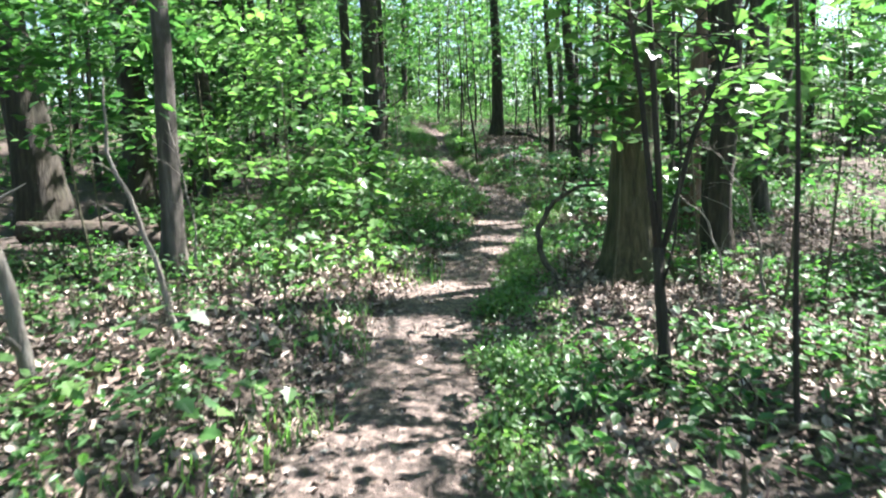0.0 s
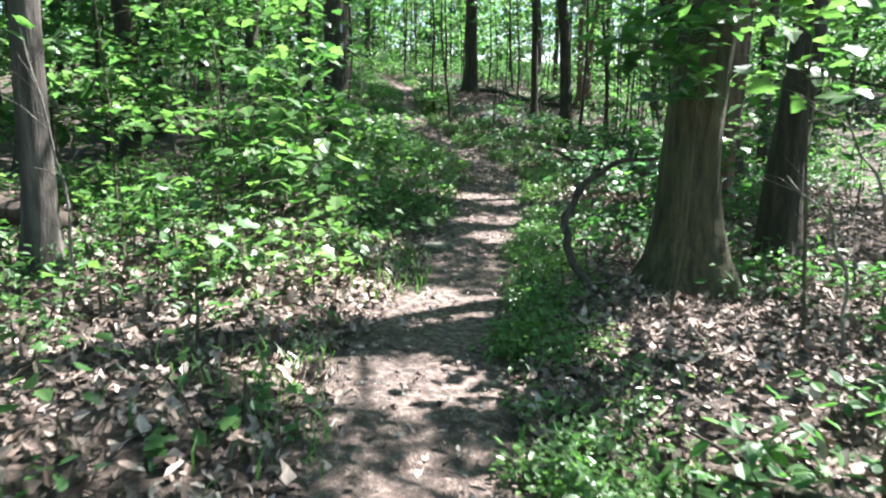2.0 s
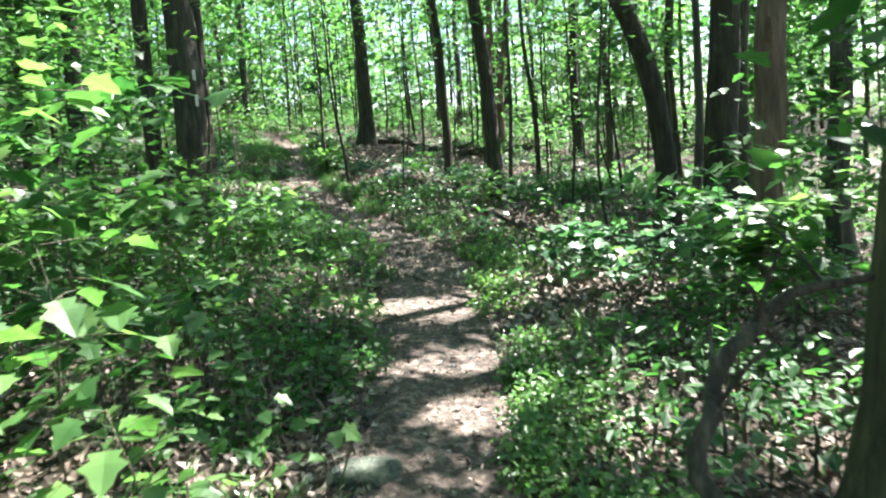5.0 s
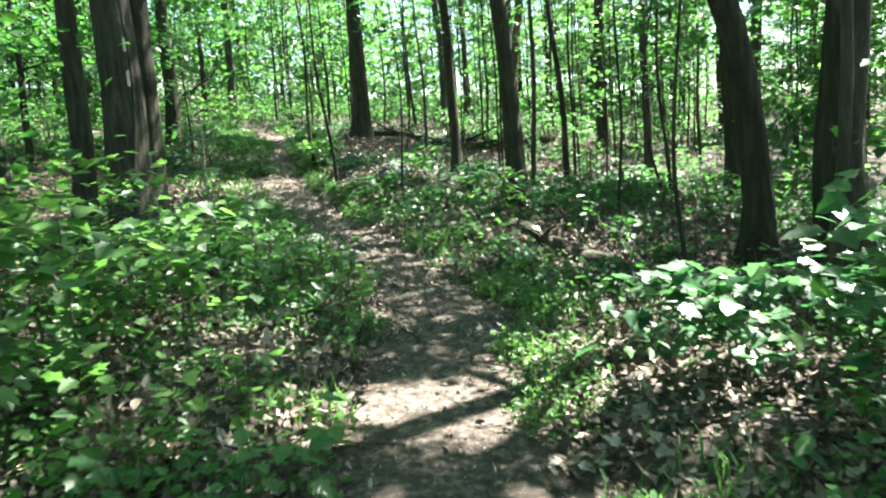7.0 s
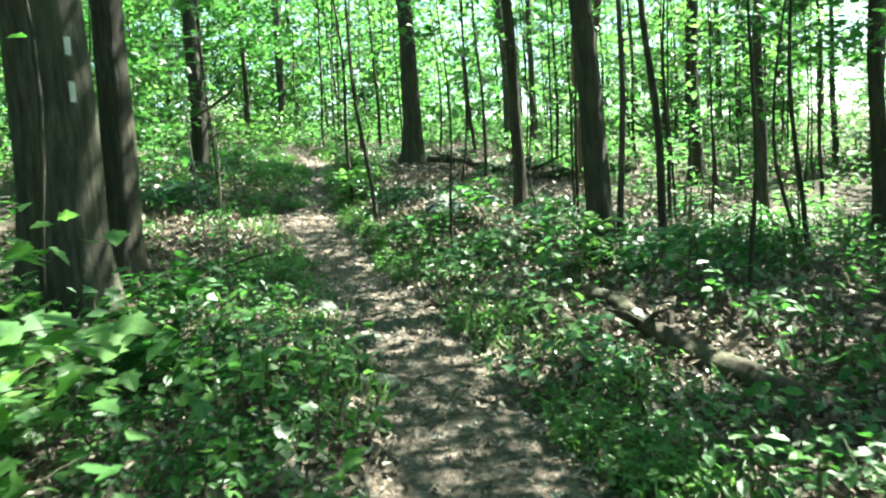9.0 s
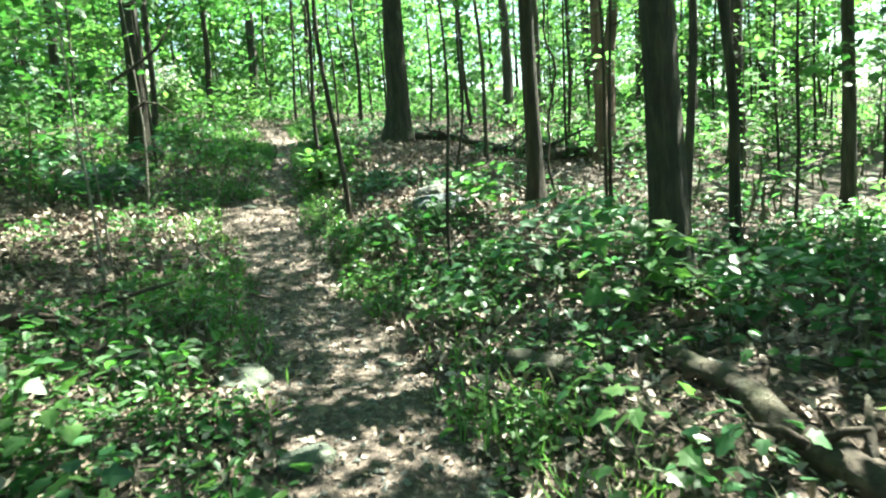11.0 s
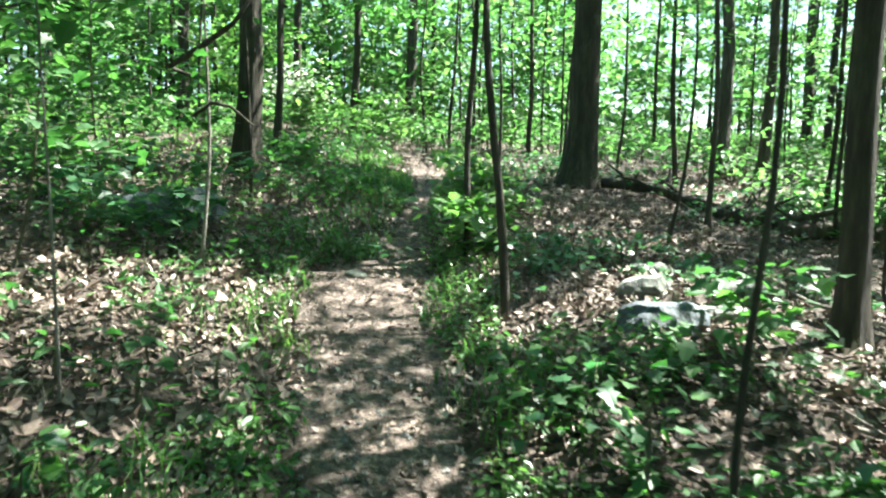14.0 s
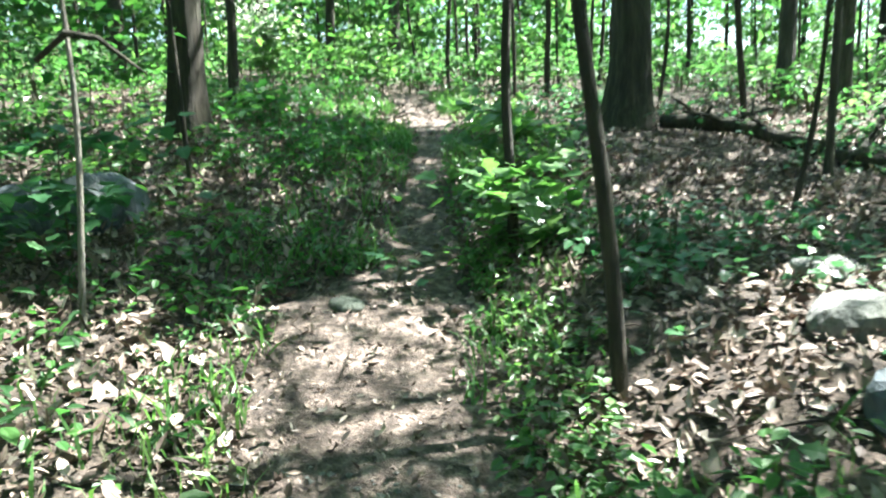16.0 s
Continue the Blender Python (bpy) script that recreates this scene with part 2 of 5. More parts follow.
def tube_data(points, radii, sides=8, rough=0.0, seed=0.0, lobes=0.0, lobe_count=5):
    """Rings round a polyline, closed at its tip. lobes: root buttresses near its foot."""
    pts, verts, faces = [Vector(p) for p in points], [], []
    for i, p in enumerate(pts):
        d = (pts[min(i + 1, len(pts) - 1)] - pts[max(i - 1, 0)]).normalized()
        side = d.cross(Vector((0.31, 0.95, 0.05))).normalized()
        up = side.cross(d)
        for k in range(sides):
            a = 2 * math.pi * k / sides
            r = radii[i]
            if rough:
                r *= 1 + rough * noise.noise((math.cos(a) * 2.2 + seed, math.sin(a) * 2.2, p.z * 0.9 + p.x + seed)) + rough * 0.6 * noise.noise((math.cos(a) * 7 + seed, math.sin(a) * 7, p.z * 1.5))
            if lobes:
                r *= 1 + lobes * math.exp(-i / 2.2) * (0.5 + 0.5 * math.cos(lobe_count * a + seed * 3))
            verts.append(p + (side * math.cos(a) + up * math.sin(a)) * r)
    n = len(pts)
    for i in range(n - 1):
        for k in range(sides):
            a, b = i * sides + k, i * sides + (k + 1) % sides
            faces.append((a, b, b + sides, a + sides))
    verts.append(pts[-1] + (pts[-1] - pts[-2]).normalized() * radii[-1] * 0.5)
    for k in range(sides):
        faces.append(((n - 1) * sides + k, (n - 1) * sides + (k + 1) % sides, len(verts) - 1))
    verts.append(pts[0])
    for k in range(sides):
        faces.append(((k + 1) % sides, k, len(verts) - 1))
    return verts, faces

def tube(name, points, radii, material, parent=None, sides=8, label="", **kw):
    v, f = tube_data(points, radii, sides, **kw)
    me = mesh_from(name, [tuple(p) for p in v], [len(q) for q in f], [i for q in f for i in q], material)
    return child(name, me, parent, label)

def child(name, mesh, parent=None, label=""):
    ob = new(name, mesh)
    ob.parent = parent
    if label:
        tagged(ob, label)
    return ob

def thing(name, x, y, label, category, group="", dz=0.0, turn=0.0):
    """An Empty at the foot of a thing, on the ground."""
    ob = new(name)
    ob.empty_display_size = 0.1
    ob.matrix_world = pose(x, y, float(ground_z(x, y)) + dz, 0, 0, turn)
    return tagged(ob, label, category, group)

# ---------- openings cut into the canopy to place sun patches: x, y, half widths on the ground ---
GAPS = [(-0.65, 3.35, 0.6, 0.4, 1), (-0.4, 5.75, 0.85, 0.36, 1), (-0.4, 7.15, 1.0, 0.36, 1), (-1.3, 6.5, 0.6, 0.5, 0.9), (-2.3, 6.1, 1.4, 1.1, 0.75), (1.9, 5.3, 1.0, 1.2, 0.75), (-2.6, 8.0, 1.2, 0.8, 0.9), (-2.4, 4.0, 0.9, 0.9, 0.4), (2.3, 5.6, 1.5, 1.5, 0.9), (0.2, 14.2, 1.9, 2.2, 0.4), (2.2, 17.6, 1.4, 1.1, 0.7), (-1.5, 17.6, 1.1, 0.8, 0.4), (-0.7, 25.0, 1.3, 1.2, 0.4), (1.5, 24.6, 1.2, 1.0, 0.45), (0.5, 4.2, 0.8, 0.9, 0.75), (-0.4, 16.6, 0.8, 0.5, 0.85), (1.8, 19.7, 1.1, 0.9, 0.5), (-1.7, 21.8, 1.2, 0.8, 0.9), (-0.5, 12.9, 0.8, 0.4, 0.9), (1.9, 11.9, 1.1, 0.7, 1), (2.5, 15.9, 1.2, 1.1, 0.8), (-1.5, 7.4, 0.9, 0.5, 1), (-0.5, 28.5, 1.5, 0.9, 1), (1.0, 28.8, 1.1, 0.9, 1), (2.3, 21.3, 0.9, 0.6, 1), (4.3, 22.5, 0.9, 0.6, 1),
        (3.4, 8.0, 0.7, 0.9, 0.9), (0.85, 11.8, 0.9, 0.42, 1), (0.8, 10.3, 0.7, 0.25, 0.9), (0.8, 9.5, 0.4, 0.25, 1), (2.5, 12.0, 1.0, 0.8, 0.85), (-0.7, 11.5, 0.9, 0.4, 0.6), (-0.9, 8.8, 0.6, 0.5, 0.85), (0.9, 16.4, 0.35, 0.22, 0.8), (0.15, 17.2, 0.45, 0.3, 0.75),
        (-0.15, 22.4, 0.8, 0.6, 0.88), (-1.7, 21.3, 1.1, 0.8, 0.75), (2.2, 22.4, 0.9, 0.7, 0.95), (2.3, 21.4, 0.8, 0.5, 1), (1.1, 21.7, 0.45, 0.4, 0.8), (-0.5, 28.8, 1.2, 0.6, 1), (3.4, 20.4, 1.2, 0.8, 0.85), (-3.7, 30.5, 1.2, 0.9, 1), (-1.7, 8.0, 0.8, 0.5, 1), (2.1, 9.0, 1.0, 0.8, 0.85), (2.7, 13.3, 0.9, 0.5, 0.85), (5.2, 27.5, 1.8, 1.5, 0.9),
        (4.7, 23.0, 1.0, 0.8, 0.85), (0.3, 23.3, 0.6, 0.35, 0.9), (-3.5, 8.9, 0.9, 0.6, 0.9), (5.6, 20.6, 1.2, 1.2, 0.8), (-2.6, 14.0, 1.0, 0.9, 0.35), (-1.6, 10.6, 0.8, 0.7, 0.35), (-0.5, 16.7, 0.8, 0.6, 0.7), (-1.2, 19.0, 0.9, 0.7, 0.35), (1.15, 4.9, 0.6, 0.6, 0.75), (1.9, 12.1, 0.9, 0.6, 0.95), (-0.8, 7.3, 0.6, 0.4, 0.9), (1.5, 33.5, 1.8, 2.0, 0.85), (2.0, 38.0, 2.0, 2.0, 0.85), (-3.4, 26.5, 1.0, 0.8, 0.6), (1.1, 10.5, 0.5, 0.3, 0.7)]

def openness(p):
    """How clear the canopy is where the sunbeam to the ground passes p."""
    floor_z = np.full(len(p), -0.4)
    for _ in range(2):
        s = (p[:, 2] - floor_z) / math.tan(SUN_EL)
        gx, gy = p[:, 0] - SUN_AZ.x * s, p[:, 1] - SUN_AZ.y * s
        floor_z = ground_z(gx, gy)
    o = np.zeros(len(p))
    for x, y, a, b, much in GAPS:
        d = np.hypot((gx - x) / a, (gy - y) / b) + 0.15 * wave(gx, gy, 4.0, x)
        o = np.maximum(o, much * (1 - smooth(0.95, 1.25, d)))
    return o

def lets_sun_through(x, y, low, high, reach, seed):
    """True where a crown at this place would stand in none of the sunny gaps."""
    rng = np.random.default_rng(seed)
    p = np.stack([x + rng.normal(0, reach * 0.6, 40), y + rng.normal(0, reach * 0.6, 40), rng.uniform(low, high, 40)], 1)
    return (openness(p) > 0.5).sum() <= 3

# ---------- setting: one sheet of forest floor, and the trodden path on it ----------
def graded(lo, hi, step, reach, count):
    inner = np.arange(lo, hi + step / 2, step)
    out = np.geomspace(step * 2, reach, count)
    return np.concatenate([lo - out[::-1], inner, hi + out])

def make_ground():
    xs, ys = graded(-7, 8, 0.12, 500, 28), graded(-3, 33, 0.14, 500, 28)
    X, Y = np.meshgrid(xs, ys)
    Z = ground_z(X, Y)
    Z = Z + 0.012 * wave(X, Y, 11.0, 3.0) * (np.abs(X - path_x(Y)) > 0.5)
    nx, ny = len(xs), len(ys)
    idx = np.arange(nx * ny).reshape(ny, nx)
    q = np.stack([idx[:-1, :-1], idx[:-1, 1:], idx[1:, 1:], idx[1:, :-1]], -1).reshape(-1, 4)
    me = mesh_from("ground", np.stack([X, Y, Z], -1).reshape(-1, 3), np.full(len(q), 4), q.ravel(), M_SOIL)
    tagged(new("ground", me), "brown forest floor of soil under leaf litter", "ground", kind="structure")

def make_path():
    ys = np.arange(-6, 35.5, 0.07)
    us = np.linspace(-1.5, 1.5, 31)
    Y, U = np.meshgrid(ys, us, indexing="ij")
    X = path_x(Y) + U * path_w(Y)
    edge = np.abs(U) + 0.18 * wave(X, Y, 5.0, 0.7) + 0.1 * wave(X, Y, 13.0, 2.7)
    Z = ground_z(X, Y) + 0.014 - 0.06 * smooth(0.75, 1.35, edge) + 0.006 * wave(X, Y, 19.0, 1.1)
    idx = np.arange(Y.size).reshape(Y.shape)
    q = np.stack([idx[:-1, :-1], idx[:-1, 1:], idx[1:, 1:], idx[1:, :-1]], -1).reshape(-1, 4)
    me = mesh_from("path", np.stack([X, Y, Z], -1).reshape(-1, 3), np.full(len(q), 4), q.ravel(), M_PATH)
    tagged(new("path", me), "narrow trodden footpath of dark bare earth", "path", kind="structure")

make_ground()
make_path()

# ---------- trees ----------
def trunk_line(height, lean, bend, steps, seed):
    pts = []
    for i in range(steps):
        u = i / (steps - 1)
        z = -0.12 + (height + 0.12) * u ** 1.45
        h = max(z, 0)
        wx = 0.045 * math.sin(h * 0.9 + seed) + 0.02 * math.sin(h * 2.3 + seed * 2)
        wy = 0.045 * math.cos(h * 0.8 + seed * 1.7)
        pts.append((lean[0] * h + bend[0] * math.sin(min(h, 3.5) * 0.9) + wx * min(h, 1), lean[1] * h + bend[1] * math.sin(min(h, 3.5) * 0.9) + wy * min(h, 1), z))
    return pts

def tree(x, y, r, label, bark, height=11.0, lean=(0, 0), bend=(0, 0), flare=0.45, seed=1.0, spread=3.4, clumps=70, leaf=M_LEAF, low=4.5, name="tree", group=""):
    """A tree whose roots flare at the foot, with limbs and a leafy crown overhead."""
    rng = np.random.default_rng(int(seed * 1000) + 5)
    ob = thing(name, x, y, label, "tree", group)
    steps = 22
    pts = trunk_line(height, lean, bend, steps, seed)
    rad = []
    for p in pts:
        h = max(p[2], 0)
        rad.append(max(r * (1 + flare * math.exp(-h / (1.6 * r + 0.05))) * (1 - 0.75 * h / height), 0.02))
    trunk = tube("trunk", pts, rad, bark, ob, 18 if r > 0.09 else 10, rough=0.09, seed=seed, lobes=0.35 if r > 0.09 else 0.0)
    ends = []
    for k in range(7 if r > 0.09 else 4):
        u = low / height + (1 - low / height) * (k + rng.uniform(0, 0.8)) / 7.5
        i = min(int(np.searchsorted([p[2] for p in pts], u * height)), steps - 1)
        p, a, ln = Vector(pts[i]), rng.uniform(0, 6.28), spread * rng.uniform(0.6, 1.0)
        tip = p + Vector((math.cos(a) * ln, math.sin(a) * ln, rng.uniform(0.15, 0.6) * ln))
        mid = p.lerp(tip, 0.5) + Vector((rng.normal(0, 0.12), rng.normal(0, 0.12), 0.12 * ln))
        rr = rad[i] * 0.5
        tube("limb", [p, p.lerp(mid, 0.5), mid, mid.lerp(tip, 0.5), tip], [rr, rr * 0.8, rr * 0.6, rr * 0.4, rr * 0.15], bark, trunk, 6)
        ends += [mid, mid.lerp(tip, 0.5), tip]
    ends.append(Vector(pts[-1]))
    if clumps:
        c = np.array([tuple(ends[i % len(ends)]) for i in range(clumps)]) + rng.normal(0, 1, (clumps, 3)) * (spread * 0.33, spread * 0.33, 0.6)
        per = 46
        p = np.repeat(c, per, 0) + rng.normal(0, 1, (clumps * per, 3)) * (0.42, 0.42, 0.16)
        world_p = p + np.array(ob.matrix_world.translation)
        keep = (p[:, 2] > low * 0.7) & (rng.random(len(p)) > openness(world_p))
        p = p[keep]
        child("crown", leaf_cloud("crown", rng, p, rng.uniform(0.11, 0.2, len(p)), leaf, DIAMOND, 0.4), ob)
    return ob

DARK = "tall dark-barked tree with a bare lower trunk"
TREES = [
    # x, y, radius, bark, lean, bend, seed, label
    (-2.64, 7.26, 0.115, M_BARK_GREY, (0.02, 0.0), (0, 0), 1.3, "slim grey-brown tree with flaking bark patches"),
    (-5.1, 9.6, 0.3, M_BARK_DARK, (-0.1, 0.0), (0, 0), 2.1, "thick dark tree leaning away from the path"),
    (-4.5, 11.2, 0.2, M_BARK_DARK, (0.0, 0.02), (0, 0), 2.7, DARK),
    (-4.1, 13.2, 0.15, M_BARK_DARK, (-0.06, 0.0), (0.16, 0), 3.1, "dark tree with a slightly crooked trunk"),
    (-3.3, 18.2, 0.16, M_BARK, (0.0, 0.0), (0, 0), 3.6, DARK),
    (2.0, 7.8, 0.235, M_BARK_MOSSY_LIT, (0.02, 0.0), (0, 0), 4.2, "thick mossy brown tree with a flared root base"),
    (3.24, 8.91, 0.18, M_BARK_DARK, (0.03, 0.0), (0, 0), 4.9, "dark brown tree close behind a thicker one"),
    (-1.55, 17.1, 0.27, M_BARK, (-0.02, 0.0), (0, 0), 5.4, "thick brown tree with faded white paint marks"),
    (-1.6, 18.2, 0.19, M_BARK_DARK, (0.02, 0.0), (0, 0), 5.9, "dark tree growing close beside a thicker trunk"),
    (-2.32, 17.9, 0.15, M_BARK, (0.02, 0.0), (0, 0), 6.3, "brown tree in a close group of trunks"),
    (1.84, 27.56, 0.235, M_BARK_DARK, (0.01, 0.0), (0, 0), 6.8, "thick dark tree on a small mound beside the path"),
    (2.99, 21.53, 0.1, M_BARK_DARK, (-0.015, 0.0), (0, 0), 7.2, "slim dark brown tree with a straight trunk"),
    (3.12, 18.1, 0.14, M_BARK_DARK, (-0.045, 0.0), (0, 0), 7.7, "dark straight tree with a scarred trunk"),
    (3.6, 19.0, 0.045, M_BARK, (0.05, 0.0), (0, 0), 8.1, "slender tree leaning away from its neighbour"),
    (4.35, 19.6, 0.06, M_BARK_DARK, (-0.045, 0.0), (0.03, 0), 8.6, "slender dark young tree"),
    (4.91, 25.0, 0.115, M_BARK_RED, (0.02, 0.0), (0, 0), 9.2, "reddish-brown tree leaning slightly, with peeling bark"),
    (5.3, 25.9, 0.12, M_BARK_RED, (0.1, 0.0), (0, 0), 9.6, "reddish-brown tree leaning strongly outward"),
    (4.5, 14.75, 0.16, M_BARK_DARK, (-0.24, 0.0), (0.38, 0), 10.1, "dark tree with a curved trunk"),
    (4.95, 14.1, 0.23, M_BARK_DARK, (0.0, 0.0), (0, 0), 10.7, "thick dark tree beside a curved one"),
    (5.2, 12.4, 0.13, M_BARK_GREY, (-0.03, 0.0), (0, 0), 11.3, "grey tree among leafy shrubs"),
    (3.78, 12.7, 0.055, M_BARK_GREY, (0.0, 0.0), (0, 0), 11.8, "slender pale grey young tree"),
    (-2.47, 26.3, 0.175, M_BARK_DARK, (0.0, 0.0), (0, 0), 12.2, "dark brown tree beside the path"),
    (-2.75, 28.4, 0.07, M_BARK_DARK, (0.01, 0.0), (0, 0), 12.6, "slender dark tree beside a thicker trunk"),
    (-5.2, 30.5, 0.12, M_BARK_DARK, (0.0, 0.0), (0, 0), 13.1, DARK),
    (4.54, 30.6, 0.13, M_BARK_GREY, (0.0, 0.0), (0.05, 0), 13.7, "grey tree standing in bright light"),
    (5.06, 29.85, 0.1, M_BARK, (0.03, 0.0), (0, 0), 14.2, "slim brown tree with a forked trunk"),
    (3.15, 25.6, 0.04, M_BARK, (-0.01, 0.0), (0.03, 0), 14.6, "thin young tree rising behind a fallen log"),
    (6.4, 21.0, 0.09, M_BARK, (0.0, 0.0), (0, 0), 15.2, "slim brown tree deeper in the wood"),
    (7.2, 25.0, 0.15, M_BARK_DARK, (0.0, 0.0), (0, 0), 15.7, DARK),
    (7.7, 17.4, 0.13, M_BARK, (0.02, 0.0), (0, 0), 16.2, DARK),
    # next two: added so that their crowns overhead shade the path
    (7.0, 19.3, 0.11, M_BARK_DARK, (0.0, 0.0), (0, 0), 21.4, DARK),
    (6.3, 15.8, 0.12, M_BARK, (0.0, 0.0), (0, 0), 21.9, DARK),
    (7.6, 11.0, 0.2, M_BARK_DARK, (0.0, 0.0), (0, 0), 16.8, DARK),
    (7.0, 6.0, 0.18, M_BARK, (0.0, 0.0), (0, 0), 17.3, DARK),
    (8.8, 14.0, 0.17, M_BARK, (0.0, 0.0), (0, 0), 17.9, DARK),
    # next two: added out of view beside the start, to close the canopy
    (5.4, 1.5, 0.2, M_BARK_DARK, (0.0, 0.0), (0, 0), 18.4, DARK),
    (-6.8, 4.2, 0.2, M_BARK, (0.0, 0.0), (0, 0), 18.9, DARK),
    (-6.3, 15.2, 0.18, M_BARK, (0.0, 0.0), (0, 0), 19.4, DARK),
    (-5.6, 23.0, 0.16, M_BARK_DARK, (0.0, 0.0), (0, 0), 19.9, DARK),
    # unseen trees behind the start, added to close the canopy
    (-3.6, -3.0, 0.22, M_BARK, (0.0, 0.0), (0, 0), 20.4, DARK),
    (2.8, -2.2, 0.2, M_BARK_DARK, (0.0, 0.0), (0, 0), 20.9, DARK),
]
made_trees = {}
for x, y, r, bark, lean, bend, seed, label in TREES:
    big = r > 0.08
    # Clump counts differ by place to set how much shade the crowns throw.
    made_trees[seed] = tree(x, y, r * 0.9, label, bark, 11.5 if big else 7.0, lean, bend, (0.8 if "flared" in label else 0.12 if "paint" in label else 0.4) if big else 0.25, seed, 3.6 if big else 1.6, (100 if y < 13 and x < 1.5 else 82 if y < 13 and x < 5.5 else 50 if x < 2 else 130 if 4 < x < 6.5 and y > 20 else 70 if x < 5.5 else 100) if big else 20, low=5.0 if big else 3.2)

def paint_mark(ob, angle, r, z, w, h):
    """A worn patch of paint that follows the curve of a trunk."""
    verts, faces, n = [], [], 5
    for k in range(4):
        for i in range(n):
            a = angle + (i / (n - 1) - 0.5) * w / r
            q = r + 0.004 * math.sin(k * 2.1 + i)
            verts.append((math.cos(a) * q, math.sin(a) * q, z + h * (k / 3 - 0.5) + 0.008 * math.sin(i * 2.7 + k)))
    for k in range(3):
        for i in range(n - 1):
            faces.append((k * n + i, k * n + i + 1, (k + 1) * n + i + 1, (k + 1) * n + i))
    me = mesh_from("paint_mark", verts, [4] * len(faces), [i for f in faces for i in f], M_PAINT)
    child("paint_mark", me, ob, "faded white paint mark")

for z, h in ((1.8, 0.16), (2.15, 0.14)):
    paint_mark(made_trees[5.4], radians(-60), 0.262, z, 0.045, h)

# ---------- young trees with leaves down to eye level, deeper in the wood ----------
def young_tree(x, y, seed, height, leaves, material, label, low=0.8, r=0.04, spread=1.3, shape=DIAMOND, size=(0.09, 0.17)):
    rng = np.random.default_rng(int(seed * 100) + 3)
    ob = thing("young_tree", x, y, label, "tree", "young trees of the wood")
    pts = trunk_line(height, (rng.normal(0, 0.02), rng.normal(0, 0.02)), (rng.normal(0, 0.05), 0), 12, seed)
    rad = [max(r * (1 - 0.85 * max(p[2], 0) / height), 0.006) for p in pts]
    trunk = tube("trunk", pts, rad, M_BARK_DARK, ob, 7, rough=0.1, seed=seed)
    cl, zs = [], [p[2] for p in pts]
    for k in range(11):
        h = low + (height - low) * (k + rng.random()) / 11.5
        i = min(int(np.searchsorted(zs, h)), len(pts) - 1)
        a, ln = rng.uniform(0, 6.28), spread * rng.uniform(0.5, 1.0) * (1.1 - 0.5 * h / height)
        p = Vector(pts[i])
        tip = p + Vector((math.cos(a) * ln, math.sin(a) * ln, 0.25 * ln))
        tube("limb", [p, p.lerp(tip, 0.5) + Vector((0, 0, 0.08)), tip], [rad[i] * 0.45, rad[i] * 0.3, 0.004], M_BARK_DARK, trunk, 5)
        for u in (0.45, 0.75, 1.0):
            cl.append((*p.lerp(tip, u), 0.16 + 0.2 * u))
    cl = np.array(cl)
    pick = rng.integers(0, len(cl), leaves)
    p = cl[pick, :3] + rng.normal(0, 1, (leaves, 3)) * np.stack([cl[pick, 3], cl[pick, 3], cl[pick, 3] * 0.3], 1)
    child("crown", leaf_cloud("crown", rng, p, rng.uniform(*size, leaves), material, shape, 0.38, 0.15), ob)
    return ob

FAR_LABEL = "slender young tree with sunlit light green foliage"
protos = [young_tree(-9 - 2.5 * k, 38 + 3 * k, 21.0 + k, (5.5, 7.0, 4.2, 8.0, 3.2)[k], (2050, 2450, 1950, 2550, 1750)[k], (M_LEAF_FAR, M_LEAF_FAR, M_LEAF_BRIGHT, M_LEAF, M_LEAF_FAR)[k], FAR_LABEL, (0.6, 1.0, 0.2, 1.6, 0.1)[k], (0.05, 0.07, 0.035, 0.09, 0.03)[k], (1.6, 1.9, 1.5, 2.1, 1.3)[k], DIAMOND, (0.11, 0.205)) for k in range(5)]
rng_far = np.random.default_rng(77)
count = 0
while count < 205:
    x, y = rng_far.uniform(-34, 36), rng_far.uniform(-9, 62)
    inside = abs(x - path_x(min(y, 30))) < (4.6 + 0.16 * max(y - 20, 0) * (x > 0)) and -8 < y < 31.5
    if inside or (abs(x + 0.6) < 1.2 and y < 34) or (rng_far.random() < 0.7 and (y < 6 or abs(x) > 20)):
        continue
    k = int(rng_far.integers(0, 5))
    if not lets_sun_through(x, y, 1.5, (5.5, 7.0, 4.2, 8.0, 3.2)[k], 1.6, count):
        continue
    s = rng_far.uniform(0.8, 1.25)
    m = pose(x, y, float(ground_z(x, y)) - 0.02, 0, 0, rng_far.uniform(0, 360))
    c = copy_thing(protos[k], m)
    c.scale = (s, s, s)
    count += 1

# bare straight trunks of the deeper wood
def far_trunk(seed, r):
    ob = thing("tree", -14 - seed, 45, "distant slim dark tree trunk among leaves", "tree", "trunks deeper in the wood")
    pts = trunk_line(11, (0.015 * math.sin(seed * 5), 0.0), (0.05 * math.cos(seed * 3), 0), 14, seed)
    tube("trunk", pts, [r * (1 + 0.4 * math.exp(-max(p[2], 0) / 0.3)) * (1 - 0.05 * max(p[2], 0)) for p in pts], (M_BARK_DARK, M_BARK)[int(seed) % 2], ob, 9, rough=0.12, seed=seed)
    rng = np.random.default_rng(int(seed * 10))
    p = rng.normal(0, 1, (1500, 3)) * (1.7, 1.7, 1.1) + (pts[-3][0], pts[-3][1], 8.5)
    child("crown", leaf_cloud("crown", rng, p, rng.uniform(0.12, 0.24, 1500), M_LEAF_FAR, DIAMOND, 0.5), ob)
    return ob

